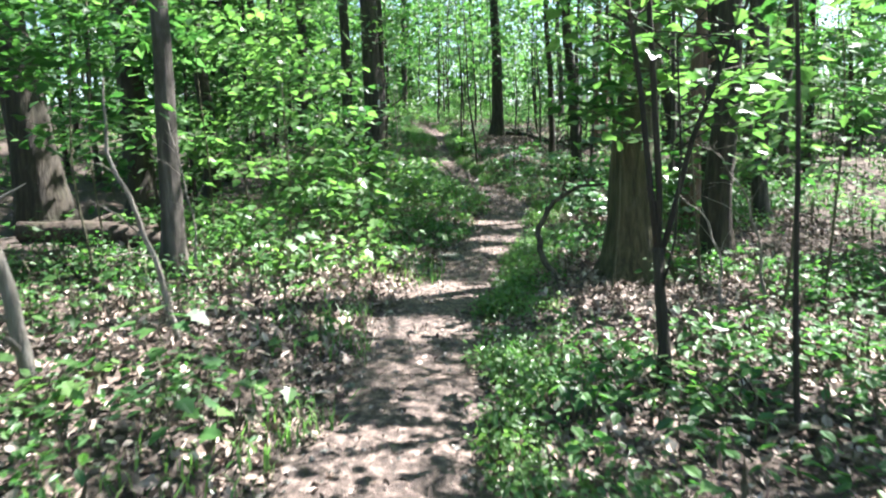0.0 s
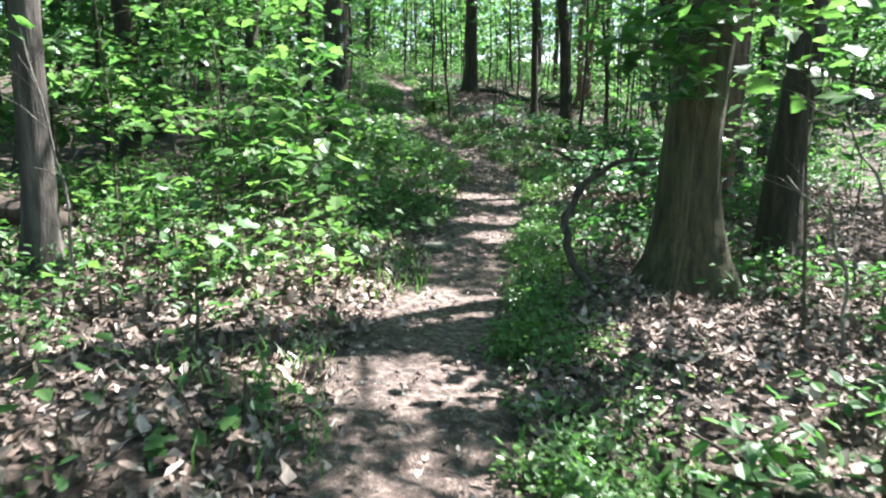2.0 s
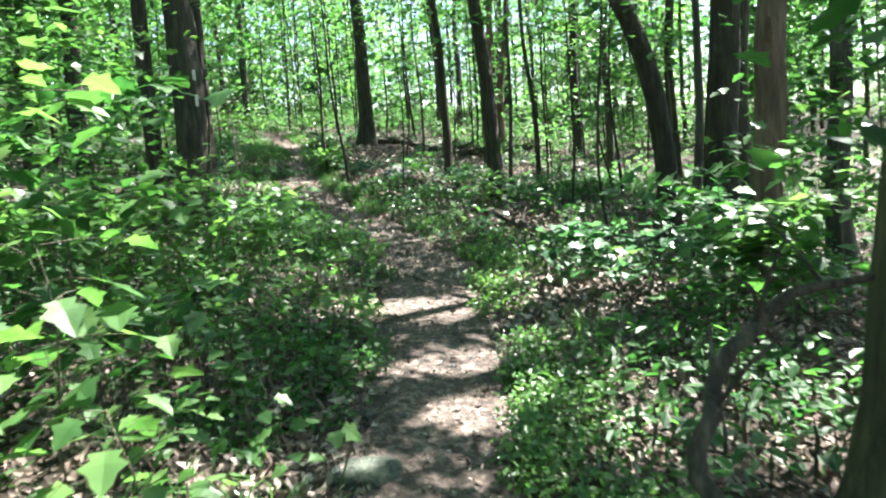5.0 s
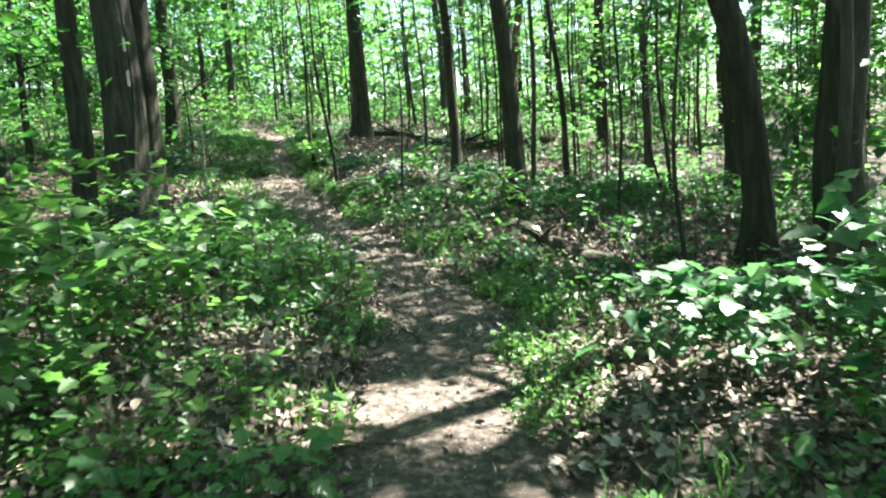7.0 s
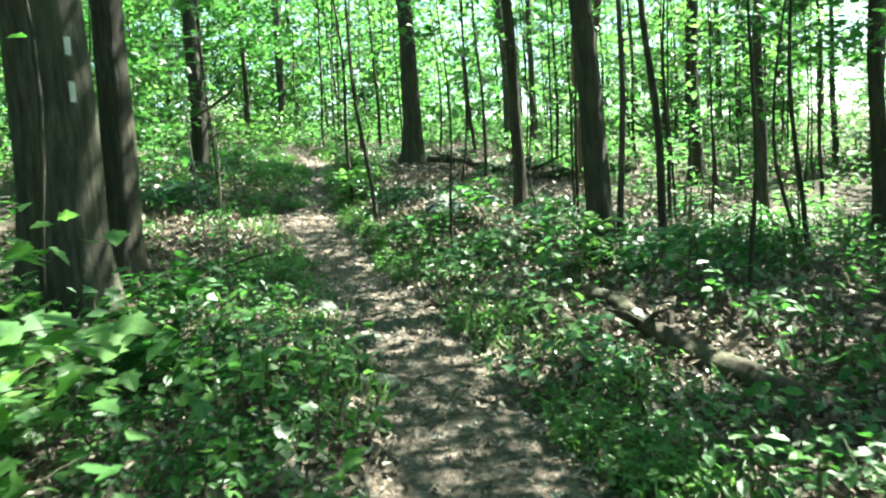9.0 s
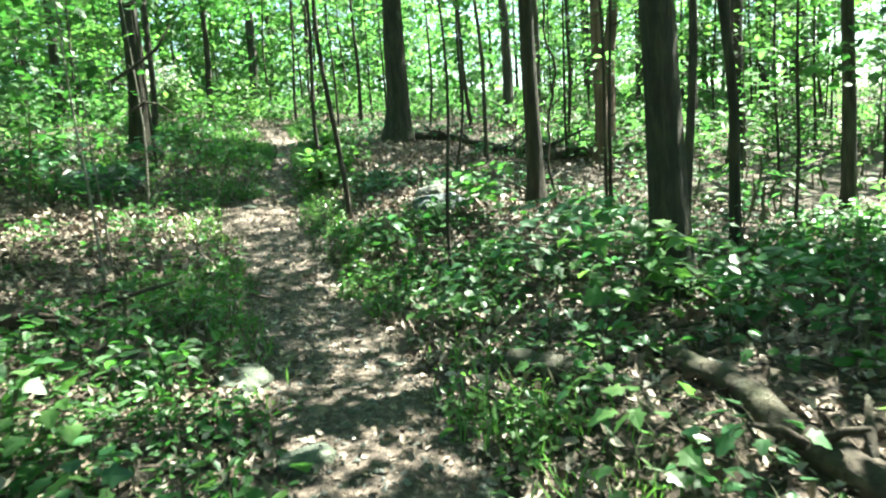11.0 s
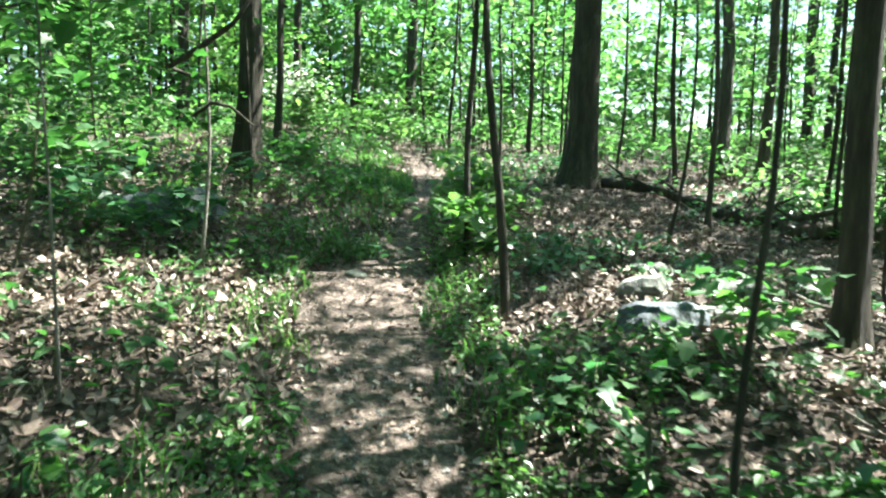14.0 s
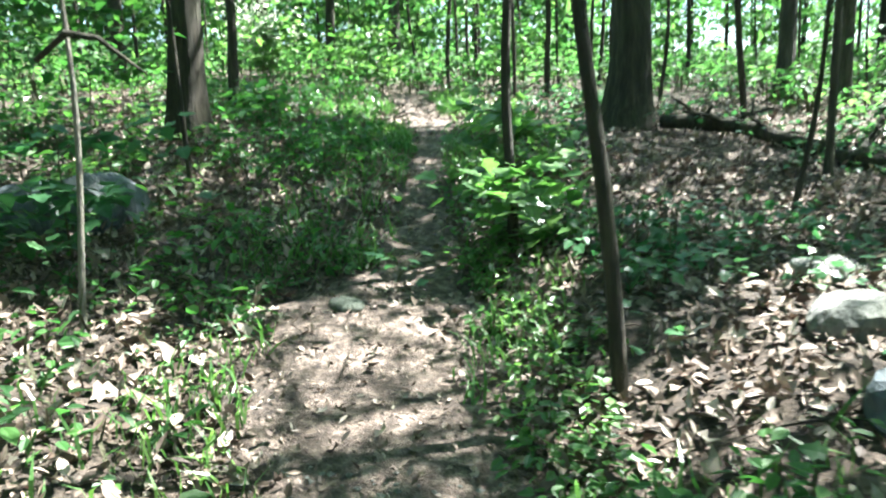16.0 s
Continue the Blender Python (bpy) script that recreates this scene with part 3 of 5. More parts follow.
trunks = [far_trunk(31.0 + k, (0.06, 0.1, 0.16, 0.08)[k]) for k in range(4)]
count = 0
while count < 110:
    x, y = rng_far.uniform(-30, 34), rng_far.uniform(-8, 58)
    near = abs(x - path_x(min(y, 30))) < 5.6 and y < 32.5
    if near or abs(x + 0.8) < 1.0 or not lets_sun_through(x, y, 7, 10, 2.2, count):
        continue
    copy_thing(trunks[int(rng_far.integers(0, 4))], pose(x, y, float(ground_z(x, y)) - 0.03, 0, 0, rng_far.uniform(0, 360)))
    count += 1

# thin straight stems that crowd the middle distance
def thin_stem(seed, r, height):
    ob = thing("sapling", -22 - seed * 0.1, 47, "thin straight dark sapling stem in the wood", "sapling", "thin stems of the wood")
    pts = trunk_line(height, (0.03 * math.sin(seed * 4), 0.0), (0.07 * math.cos(seed * 2.3), 0.03), 12, seed)
    stem = tube("stem", pts, [max(r * (1 - 0.7 * max(p[2], 0) / height), 0.006) for p in pts], M_BARK_DARK, ob, 7, rough=0.1, seed=seed)
    rng = np.random.default_rng(int(seed * 10))
    p = []
    for k in range(7):
        q, a = Vector(pts[4 + k]), rng.uniform(0, 6.28)
        tip = q + Vector((math.cos(a) * 0.8, math.sin(a) * 0.8, rng.uniform(0.1, 0.5)))
        tube("twig", [q, q.lerp(tip, 0.5) + Vector((0, 0, 0.05)), tip], [r * 0.35, r * 0.25, 0.003], M_BARK_DARK, stem, 5)
        p += [tuple(q.lerp(tip, rng.uniform(0.5, 1.1)) + Vector(rng.normal(0, 0.16, 3) * (1, 1, 0.4))) for _ in range(22)]
    child("foliage", leaf_cloud("foliage", rng, p, rng.uniform(0.08, 0.15, len(p)), M_LEAF_FAR, OVAL, 0.4), ob)
    return ob

stems = [thin_stem(51.0 + 1.7 * k, (0.02, 0.028, 0.036, 0.024)[k], (4.2, 5.6, 6.4, 5.0)[k]) for k in range(4)]
count = 0
while count < 74:
    x, y = (rng_far.uniform(2.6, 13), rng_far.uniform(19.5, 38)) if count < 56 else (rng_far.uniform(-7, 2.5), rng_far.uniform(29.5, 40))
    if x < 3.4 + 0.1 * (y - 19) and count < 56 or abs(x + 0.8) < 1.0 and y < 32:
        continue
    copy_thing(stems[int(rng_far.integers(0, 4))], pose(x, y, float(ground_z(x, y)) - 0.03, 0, 0, rng_far.uniform(0, 360)))
    count += 1

# the wood closes in on every side
def far_wood():
    rng = np.random.default_rng(606)
    n = 30000
    a = rng.uniform(0, 6.283, n)
    d = 34 + 32 * rng.random(n)
    h = 10 * rng.random(n) ** 1.1 * (0.75 + 0.35 * np.sin(a * 23) * np.sin(a * 7 + 1))
    x, y = d * np.cos(a), 16 + d * np.sin(a)
    for m, lo, hi, top in ((30000, -16, 6, 10), (6500, 5, 24, 8)):
        x, y = np.concatenate([x, rng.uniform(lo, hi, m)]), np.concatenate([y, rng.uniform(37, 60, m)])
        h = np.concatenate([h, top * rng.random(m)])
        n += m
    p = np.stack([x, y, ground_z(x, y) + h], 1)
    me = leaf_cloud("far_wood", rng, p, rng.uniform(0.2, 0.45, n), M_LEAF_FAR, DIAMOND, 0.5)
    tagged(new("far_wood", me), "green foliage of the distant wood all around", "far wood", kind="stuff")

far_wood()

# ---------- leafy young trees close to the path ----------
def leafy_sapling(x, y, seed, height, leaves, material, label, low=0.3, r=0.018, spread=0.8, size=(0.08, 0.15), shape=MAPLE, lean=(0, 0), layers=9, bark=None, dz=0.0, name="sapling"):
    """A thin stem with spreading twigs that carry level sprays of lobed leaves."""
    rng = np.random.default_rng(int(seed * 100) + 11)
    ob = thing(name, x, y, label, "sapling", dz=dz)
    bark = bark or M_STEM
    pts = trunk_line(height, lean, (rng.normal(0, 0.08), rng.normal(0, 0.06)), 14, seed)
    rad = [max(r * (1 - 0.8 * max(p[2], 0) / height), 0.004) for p in pts]
    tube("stem", pts, rad, bark, ob, 7, rough=0.1, seed=seed)
    zs, sprays = [p[2] for p in pts], []
    for k in range(layers):
        h = low + (height - low) * (k + rng.random() * 0.7) / layers
        i = min(int(np.searchsorted(zs, h)), len(pts) - 1)
        a, ln = rng.uniform(0, 6.28), spread * rng.uniform(0.5, 1.0)
        p = Vector(pts[i])
        tip = p + Vector((math.cos(a) * ln, math.sin(a) * ln, rng.uniform(0.05, 0.3) * ln))
        mid = p.lerp(tip, 0.5) + Vector((0, 0, 0.06 * ln))
        tube("twig", [p, mid, tip], [max(rad[i] * 0.5, 0.004), 0.0035, 0.002], bark, ob, 5)
        sprays += [(*p.lerp(tip, u), 0.1 + 0.16 * spread * u) for u in (0.35, 0.65, 0.9, 1.0)]
    s = np.array(sprays)
    pick = rng.integers(0, len(s), leaves)
    p = s[pick, :3] + rng.normal(0, 1, (leaves, 3)) * np.stack([s[pick, 3], s[pick, 3], s[pick, 3] * 0.28], 1)
    p[:, 2] = np.maximum(p[:, 2], 0.06)
    beam = openness(p + np.array(ob.matrix_world.translation))
    keep = (p[:, 2] < 1.0) | (rng.random(leaves) > beam * 0.8)
    p, leaves = p[keep], int(keep.sum())
    child("foliage", leaf_cloud("foliage", rng, p, rng.uniform(*size, leaves), material, shape, 0.3, 0.15), ob)
    return ob

BRIGHT = "leafy young maple with bright green lobed leaves"
COOL = "low leafy sapling with cool green lobed leaves"
NEAR = [
    # x, y, height, leaves, material, lowest twig, spread
    (-1.75, 8.5, 2.2, 520, M_LEAF_BRIGHT, 0.35, 0.95), (-2.75, 8.9, 2.6, 520, M_LEAF_BRIGHT, 0.5, 1.0), (-2.1, 10.4, 2.8, 560, M_LEAF_BRIGHT, 0.5, 1.1), (-3.7, 8.1, 2.7, 480, M_LEAF, 0.8, 1.1),
    (-1.15, 9.5, 1.6, 420, M_LEAF, 0.2, 0.7), (-3.2, 12.3, 3.2, 520, M_LEAF_BRIGHT, 0.5, 1.2), (-1.8, 12.9, 1.5, 340, M_LEAF_BRIGHT, 0.2, 0.85), (-2.5, 14.6, 2.6, 480, M_LEAF, 0.5, 1.1),
    (-0.85, 12.0, 0.95, 190, M_LEAF_BRIGHT, 0.1, 0.55), (-0.55, 13.2, 0.75, 150, M_LEAF_BRIGHT, 0.1, 0.5), (-1.1, 14.2, 1.1, 220, M_LEAF_BRIGHT, 0.2, 0.6), (-1.5, 11.2, 1.1, 220, M_LEAF_BRIGHT, 0.1, 0.6),
    (-0.6, 15.3, 0.6, 200, M_LEAF, 0.1, 0.5), (-4.2, 6.2, 2.4, 420, M_LEAF, 0.9, 1.0), (-3.5, 4.3, 1.0, 260, M_LEAF, 0.2, 0.6), (-2.9, 3.0, 0.7, 220, M_LEAF, 0.1, 0.5),
    (2.9, 6.3, 3.2, 520, M_LEAF_BRIGHT, 1.3, 1.1), (3.6, 7.0, 3.0, 520, M_LEAF, 1.0, 1.1), (2.9, 9.9, 1.2, 260, M_LEAF_BRIGHT, 0.3, 0.5), (3.9, 10.3, 3.2, 520, M_LEAF_BRIGHT, 0.8, 1.2),
    (2.7, 10.4, 1.1, 300, M_LEAF, 0.2, 0.6), (2.45, 11.7, 0.62, 200, M_LEAF_COOL, 0.15, 0.45),
    (3.4, 11.6, 0.8, 240, M_LEAF_COOL, 0.2, 0.55), (5.4, 8.6, 3.2, 480, M_LEAF, 0.8, 1.2), (2.7, 17.6, 0.6, 150, M_LEAF_BRIGHT, 0.1, 0.4), (3.35, 17.3, 0.4, 80, M_LEAF_COOL, 0.1, 0.4),
    (2.45, 18.7, 0.45, 80, M_LEAF_COOL, 0.15, 0.45), (2.9, 19.4, 0.5, 90, M_LEAF_COOL, 0.15, 0.45), (2.35, 6.7, 2.9, 640, M_LEAF_BRIGHT, 1.1, 0.85), (1.6, 7.05, 2.5, 420, M_LEAF, 1.3, 0.7), (-3.1, 6.6, 2.6, 360, M_LEAF, 1.2, 0.9), (2.9, 4.6, 3.0, 360, M_LEAF_BRIGHT, 1.5, 1.0), (2.2, 21.0, 0.5, 90, M_LEAF, 0.1, 0.4),
    (-2.1, 19.2, 1.9, 260, M_LEAF, 0.5, 0.8), (-2.6, 21.8, 2.2, 300, M_LEAF, 0.7, 0.9), (-3.5, 24.6, 2.6, 420, M_LEAF, 0.4, 1.1), (-3.3, 26.0, 1.3, 240, M_LEAF, 0.3, 0.7),
    (-4.4, 21.0, 3.0, 480, M_LEAF, 0.7, 1.2), (-1.9, 27.0, 0.35, 90, M_LEAF, 0.1, 0.4), (0.6, 25.0, 0.6, 260, M_LEAF_BRIGHT, 0.1, 0.45), (0.55, 23.6, 0.5, 180, M_LEAF_BRIGHT, 0.1, 0.35),
    (-3.0, 31.0, 1.3, 420, M_LEAF_BRIGHT, 0.2, 0.7), (-1.6, 31.2, 1.0, 320, M_LEAF_BRIGHT, 0.1, 0.7), (-4.3, 32.5, 2.4, 420, M_LEAF_BRIGHT, 0.3, 1.0), (0.9, 31.4, 1.2, 320, M_LEAF_BRIGHT, 0.2, 0.8),
    (5.3, 16.3, 3.2, 360, M_LEAF, 1.6, 1.2), (6.0, 19.4, 3.2, 360, M_LEAF, 1.3, 1.2), (6.2, 23.0, 3.2, 360, M_LEAF_BRIGHT, 1.2, 1.2), (4.9, 12.0, 2.4, 420, M_LEAF, 0.5, 1.0),
    (5.6, 26.3, 2.6, 300, M_LEAF_BRIGHT, 0.8, 1.1), (-1.9, 23.1, 0.7, 160, M_LEAF_COOL, 0.1, 0.5), (-2.6, 23.0, 0.6, 140, M_LEAF_COOL, 0.1, 0.45), (-5.0, 26.0, 3.2, 480, M_LEAF, 0.6, 1.2),
]
for k, (x, y, h, n, mat, low, spread) in enumerate(NEAR):
    leafy_sapling(x, y, 40.0 + k * 0.7, h, n, mat, COOL if mat == M_LEAF_COOL else (BRIGHT if mat == M_LEAF_BRIGHT else "leafy green understory sapling with thin stems"), low, 0.005 + 0.0035 * h, spread)

# taller saplings whose level sprays hang over the path's surroundings
for k, (x, y, h, n, low, spread, mat) in enumerate([(3.4, 14.0, 4.2, 520, 2.1, 1.6, M_LEAF), (-1.3, 15.6, 4.4, 520, 2.3, 1.6, M_LEAF_BRIGHT), (3.9, 16.6, 4.4, 560, 2.0, 1.8, M_LEAF), (2.5, 24.6, 4.2, 420, 2.0, 1.5, M_LEAF_BRIGHT), (3.7, 21.2, 4.0, 420, 2.1, 1.5, M_LEAF),
                                                   (-1.9, 24.8, 4.2, 520, 2.0, 1.7, M_LEAF), (-2.4, 20.4, 4.0, 460, 1.9, 1.5, M_LEAF), (5.2, 18.0, 4.4, 520, 1.8, 1.8, M_LEAF)        ]):
    leafy_sapling(x, y, 130.0 + k * 0.9, h, n, mat, "tall thin sapling with level sprays of green leaves", low, 0.022, spread, (0.08, 0.14), layers=11, bark=M_BARK_DARK)

# slender poles beside the path
def pole(x, y, r, height, lean, bark, label, seed, leaves=0, low=1.8, spread=0.7, dz=0.0):
    return leafy_sapling(x, y, seed, height, max(leaves, 12), M_LEAF, label, low, r, spread, lean=lean, bark=bark, layers=7, dz=dz)

pole(0.9, 22.0, 0.036, 5.2, (-0.07, 0.05), M_BARK_DARK, "slender bare sapling leaning over the path edge", 91.1, 120, 3.0)
pole(0.52, 23.65, 0.034, 5.2, (-0.03, 0.03), M_BARK_DARK, "slender bare sapling beside a leaning one", 92.3, 120, 3.0)
pole(1.74, 19.45, 0.017, 4.2, (-0.02, 0.02), M_BARK_DARK, "thin dark sapling stem by the path", 93.4, 70, 2.2, 0.6)
crooked = pole(-1.42, 22.3, 0.016, 3.6, (-0.06, 0.02), M_BARK_PALE, "thin pale crooked sapling stem with dark side branches", 94.6, 60, 1.5, 0.6)
tube("branch", [(-0.09, 0.0, 1.5), (-0.2, -0.1, 1.55), (0.05, -0.15, 1.68), (0.32, -0.2, 1.85), (0.5, -0.2, 2.1)], [0.018, 0.024, 0.024, 0.018, 0.008], M_BARK_DARK, crooked, 7, rough=0.2, seed=2.0)
tube("branch", [(-0.07, 0.0, 1.2), (0.1, -0.05, 1.3), (0.26, -0.1, 1.27), (0.45, -0.1, 1.12)], [0.014, 0.016, 0.012, 0.005], M_BARK_DARK, crooked, 6, rough=0.2, seed=4.0)
pole(-1.05, 19.4, 0.014, 3.2, (-0.04, 0.0), M_BARK_PALE, "thin pale bare sapling stem", 95.2, 40, 2.0, 0.5)
pole(-1.2, 20.1, 0.01, 2.6, (-0.02, 0.0), M_BARK_PALE, "thin pale bare sapling stem", 95.9, 40, 1.6, 0.4)
pole(1.74, 3.45, 0.017, 4.2, (0.01, 0.02), M_BARK_DARK, "thin straight dark sapling", 96.4, 80, 2.3, 0.8)
pole(4.9, 20.7, 0.03, 5.0, (0.02, 0.0), M_BARK_DARK, "thin dark sapling stem deeper in the wood", 97.0, 100, 2.5)
pole(5.5, 18.4, 0.03, 5.0, (-0.03, 0.0), M_BARK_DARK, "thin dark sapling stem deeper in the wood", 97.6, 100, 2.5)
for k, (x, y) in enumerate([(0.55, 29.2), (-0.3, 31.5), (1.2, 30.6), (2.7, 30.0), (0.15, 34.0), (3.4, 28.6), (1.0, 33.2), (2.2, 32.6), (3.9, 33.5), (-1.0, 33.6)]):
    pole(x + (1.4 if k == 0 else 0), y, 0.03 + 0.008 * (k % 3), 6.0, (0.03 * math.sin(k * 2.0), 0.0), M_BARK_DARK, "slender dark sapling in the distance", 99.0 + k * 0.6, 140, 2.0, 1.0)

def forked_sapling():
    """Several dark stems that part from one foot, the outer one leaning far over."""
    ob = thing("sapling", 1.29, 4.15, "dark young tree whose stem forks into several poles", "sapling", dz=0.06)
    tube("stem", [(0, 0, -0.1), (0.0, 0.0, 0.2), (-0.02, 0.02, 0.5), (-0.03, 0.03, 0.75)], [0.048, 0.036, 0.033, 0.032], M_BARK_DARK, ob, 10, rough=0.12, seed=3)
    forks = [[(-0.03, 0.03, 0.7), (-0.07, 0.05, 1.1), (-0.12, 0.05, 1.6), (-0.22, 0.06, 2.3), (-0.3, 0.08, 3.4)], [(-0.03, 0.03, 0.7), (-0.02, 0.05, 1.1), (-0.05, 0.07, 1.7), (-0.09, 0.1, 2.5), (-0.1, 0.12, 3.8)],
             [(-0.02, 0.03, 0.68), (0.06, 0.05, 0.95), (0.17, 0.08, 1.35), (0.4, 0.12, 1.9), (0.75, 0.2, 2.7)], [(-0.02, 0.0, 0.5), (0.05, -0.02, 0.8), (0.08, -0.02, 1.3), (0.06, 0.0, 1.9)]]
    rng = np.random.default_rng(404)
    p = []
    for f, r in zip(forks, (0.02, 0.022, 0.019, 0.008)):
        tube("fork", f, [r, r * 0.92, r * 0.8, r * 0.6, r * 0.4][:len(f)], M_BARK_DARK, ob, 8, rough=0.1, seed=r * 100)
        for a, b in ((2, 3), (-2, -1)):
            for k in range(4):
                s = Vector(f[a]).lerp(Vector(f[b]), rng.random())
                t = s + Vector((rng.normal(0, 0.5), rng.normal(0.15, 0.4), rng.uniform(0, 0.3)))
                tube("twig", [s, s.lerp(t, 0.5) + Vector((0, 0, 0.05)), t], [0.006, 0.004, 0.002], M_BARK_DARK, ob, 5)
                p += [tuple(s.lerp(t, rng.uniform(0.4, 1.0)) + Vector(rng.normal(0, 0.1, 3) * (1, 1, 0.4))) for _ in range(26)]
    p = np.array(p)
    p = p[p[:, 2] > 1.25]
    p = p[rng.random(len(p)) > 0.9 * openness(p + np.array(ob.matrix_world.translation))]
    child("foliage", leaf_cloud("foliage", rng, p, rng.uniform(0.07, 0.13, len(p)), M_LEAF_BRIGHT, MAPLE, 0.35, 0.1), ob)

forked_sapling()

# ---------- dead wood, vines and stones ----------
def dead_stem(name, label, category, points, radii, material, sides=8, twigs=0, seed=1.0):
    """A bent length of wood lying on the ground or standing in it; points are x, y, height above ground."""
    x0, y0 = points[0][:2]
    ob = thing(name, x0, y0, label, category)
    o = ob.matrix_world.translation
    pts = [Vector((x - o.x, y - o.y, float(ground_z(x, y)) + h - o.z)) for x, y, h in points]
    fine = []
    for a, b in zip(pts, pts[1:]):
        fine += [a, a.lerp(b, 0.33) + Vector((0.012, -0.01, 0.01)), a.lerp(b, 0.66) + Vector((-0.01, 0.012, -0.006))]
    fine.append(pts[-1])
    rad = np.interp(np.linspace(0, 1, len(fine)), np.linspace(0, 1, len(radii)), radii)
    tube("stem", fine, list(rad), material, ob, sides, rough=0.22, seed=seed)
    rng = np.random.default_rng(int(seed * 77))
    for k in range(twigs):
        i = int(rng.integers(1, len(fine) - 1))
        t = fine[i] + Vector((rng.normal(0, 0.25), rng.normal(0, 0.2), rng.uniform(0.02, 0.3)))
        tube("twig", [fine[i], fine[i].lerp(t, 0.5) + Vector((0, 0, 0.03)), t], [rad[i] * 0.4, rad[i] * 0.28, rad[i] * 0.12], material, ob, 5)
    return ob

dead_stem("vine", "dark crooked vine stem arching beside a thick tree", "vine", [(1.12, 7.3, -0.02), (0.98, 7.55, 0.32), (0.98, 7.65, 0.52), (1.15, 7.75, 0.75), (1.4, 7.8, 0.9), (1.7, 7.8, 0.96)], [0.034, 0.034, 0.031, 0.028, 0.022, 0.014], M_BARK, 8, 5, 2.2)
dead_stem("dead_sapling", "pale bare dead sapling, bent and leaning", "dead sapling", [(-1.72, 4.75, -0.03), (-1.78, 4.7, 0.45), (-1.86, 4.6, 0.85), (-2.02, 4.6, 1.25), (-2.0, 4.6, 1.7)], [0.022, 0.019, 0.016, 0.012, 0.006], M_BARK_PALE, 7, 6, 3.3)
dead_stem("dead_sapling", "pale bare dead stem leaning over low plants", "dead sapling", [(-2.2, 3.85, -0.03), (-2.26, 3.85, 0.5), (-2.4, 3.8, 1.1), (-2.6, 3.8, 1.9)], [0.045, 0.04, 0.034, 0.015], M_BARK_PALE, 7, 7, 4.4)
dead_stem("dead_branch", "pale bent dead branch among leafy plants", "branch", [(-1.55, 7.35, 0.0), (-1.5, 7.25, 0.3), (-1.36, 7.15, 0.42), (-1.2, 7.1, 0.44)], [0.014, 0.012, 0.009, 0.004], M_BARK_PALE, 6, 4, 4.9)
dead_stem("fallen_log", "dark rotting log half sunk in dry leaves", "log", [(2.55, 17.0, 0.02), (2.64, 16.4, 0.04), (2.7, 15.8, 0.04), (2.9, 15.1, 0.03), (3.15, 14.4, 0.03)], [0.04, 0.065, 0.075, 0.085, 0.095], M_DEADWOOD, 12, 4, 5.5)
dead_stem("fallen_log", "short pale weathered log lying in low plants", "log", [(1.78, 17.15, 0.05), (1.95, 16.9, 0.06), (2.15, 16.62, 0.05)], [0.06, 0.07, 0.06], M_BARK_GREY, 12, 0, 6.1)
dead_stem("fallen_branch", "long dark crooked branch fallen beside a thick tree", "branch", [(2.15, 27.3, 0.1), (2.75, 27.0, 0.14), (3.3, 26.5, 0.07), (3.55, 25.95, 0.06), (4.2, 25.9, 0.1), (4.9, 26.0, 0.05)], [0.07, 0.085, 0.08, 0.085, 0.08, 0.055], M_BARK_DARK, 10, 12, 6.7)
dead_stem("fallen_branch", "dark forked branch lying on leaf litter", "branch", [(3.5, 25.9, 0.1), (3.9, 26.4, 0.25), (4.2, 26.9, 0.5)], [0.045, 0.035, 0.012], M_BARK_DARK, 8, 4, 7.1)
dead_stem("fallen_log", "dark mossy log lying beyond the rocks", "log", [(3.9, 25.4, 0.06), (4.9, 25.6, 0.08), (6.4, 26.2, 0.06)], [0.1, 0.11, 0.09], M_DEADWOOD, 12, 6, 7.5)
dead_stem("fallen_branch", "pale thin branch lying across dry leaves", "branch", [(2.95, 23.2, 0.28), (2.9, 22.8, 0.12), (3.1, 22.3, 0.05), (3.5, 22.0, 0.04)], [0.012, 0.016, 0.016, 0.01], M_BARK_PALE, 6, 3, 7.9)
dead_stem("fallen_branch", "dark rotting branch lying among low plants", "branch", [(0.95, 4.8, 0.03), (1.2, 4.5, 0.04), (1.55, 4.2, 0.03), (1.9, 3.9, 0.02)], [0.03, 0.035, 0.03, 0.02], M_DEADWOOD, 8, 4, 8.3)
dead_stem("fallen_branch", "thin dark branch lying across leaf litter", "branch", [(1.3, 3.6, 0.03), (1.7, 3.45, 0.05), (2.2, 3.4, 0.03)], [0.02, 0.025, 0.015], M_DEADWOOD, 8, 3, 8.8)
dead_stem("fallen_log", "dark mossy log lying at the path side", "log", [(-0.75, 18.1, 0.04), (-1.3, 18.3, 0.07), (-2.0, 18.4, 0.08)], [0.06, 0.1, 0.11], M_DEADWOOD, 12, 5, 9.2)
dead_stem("dead_tree", "broken reddish dead tree with stripped bark", "tree", [(3.75, 11.5, -0.08), (3.76, 11.5, 0.5), (3.8, 11.5, 1.3), (3.85, 11.5, 2.4), (3.93, 11.5, 3.6)], [0.19, 0.14, 0.125, 0.12, 0.05], M_BARK_RED, 14, 6, 9.6)
dead_stem("fallen_branch", "thin dark branch fallen across the litter", "branch", [(-2.9, 6.4, 0.04), (-3.5, 6.9, 0.1), (-4.2, 7.1, 0.05)], [0.035, 0.04, 0.02], M_DEADWOOD, 8, 6, 9.9)
dead_stem("fallen_log", "dark log lying in shade behind slim trees", "log", [(-3.0, 8.4, 0.1), (-3.9, 8.7, 0.14), (-5.0, 8.8, 0.12)], [0.1, 0.13, 0.13], M_DEADWOOD, 12, 3, 10.3)

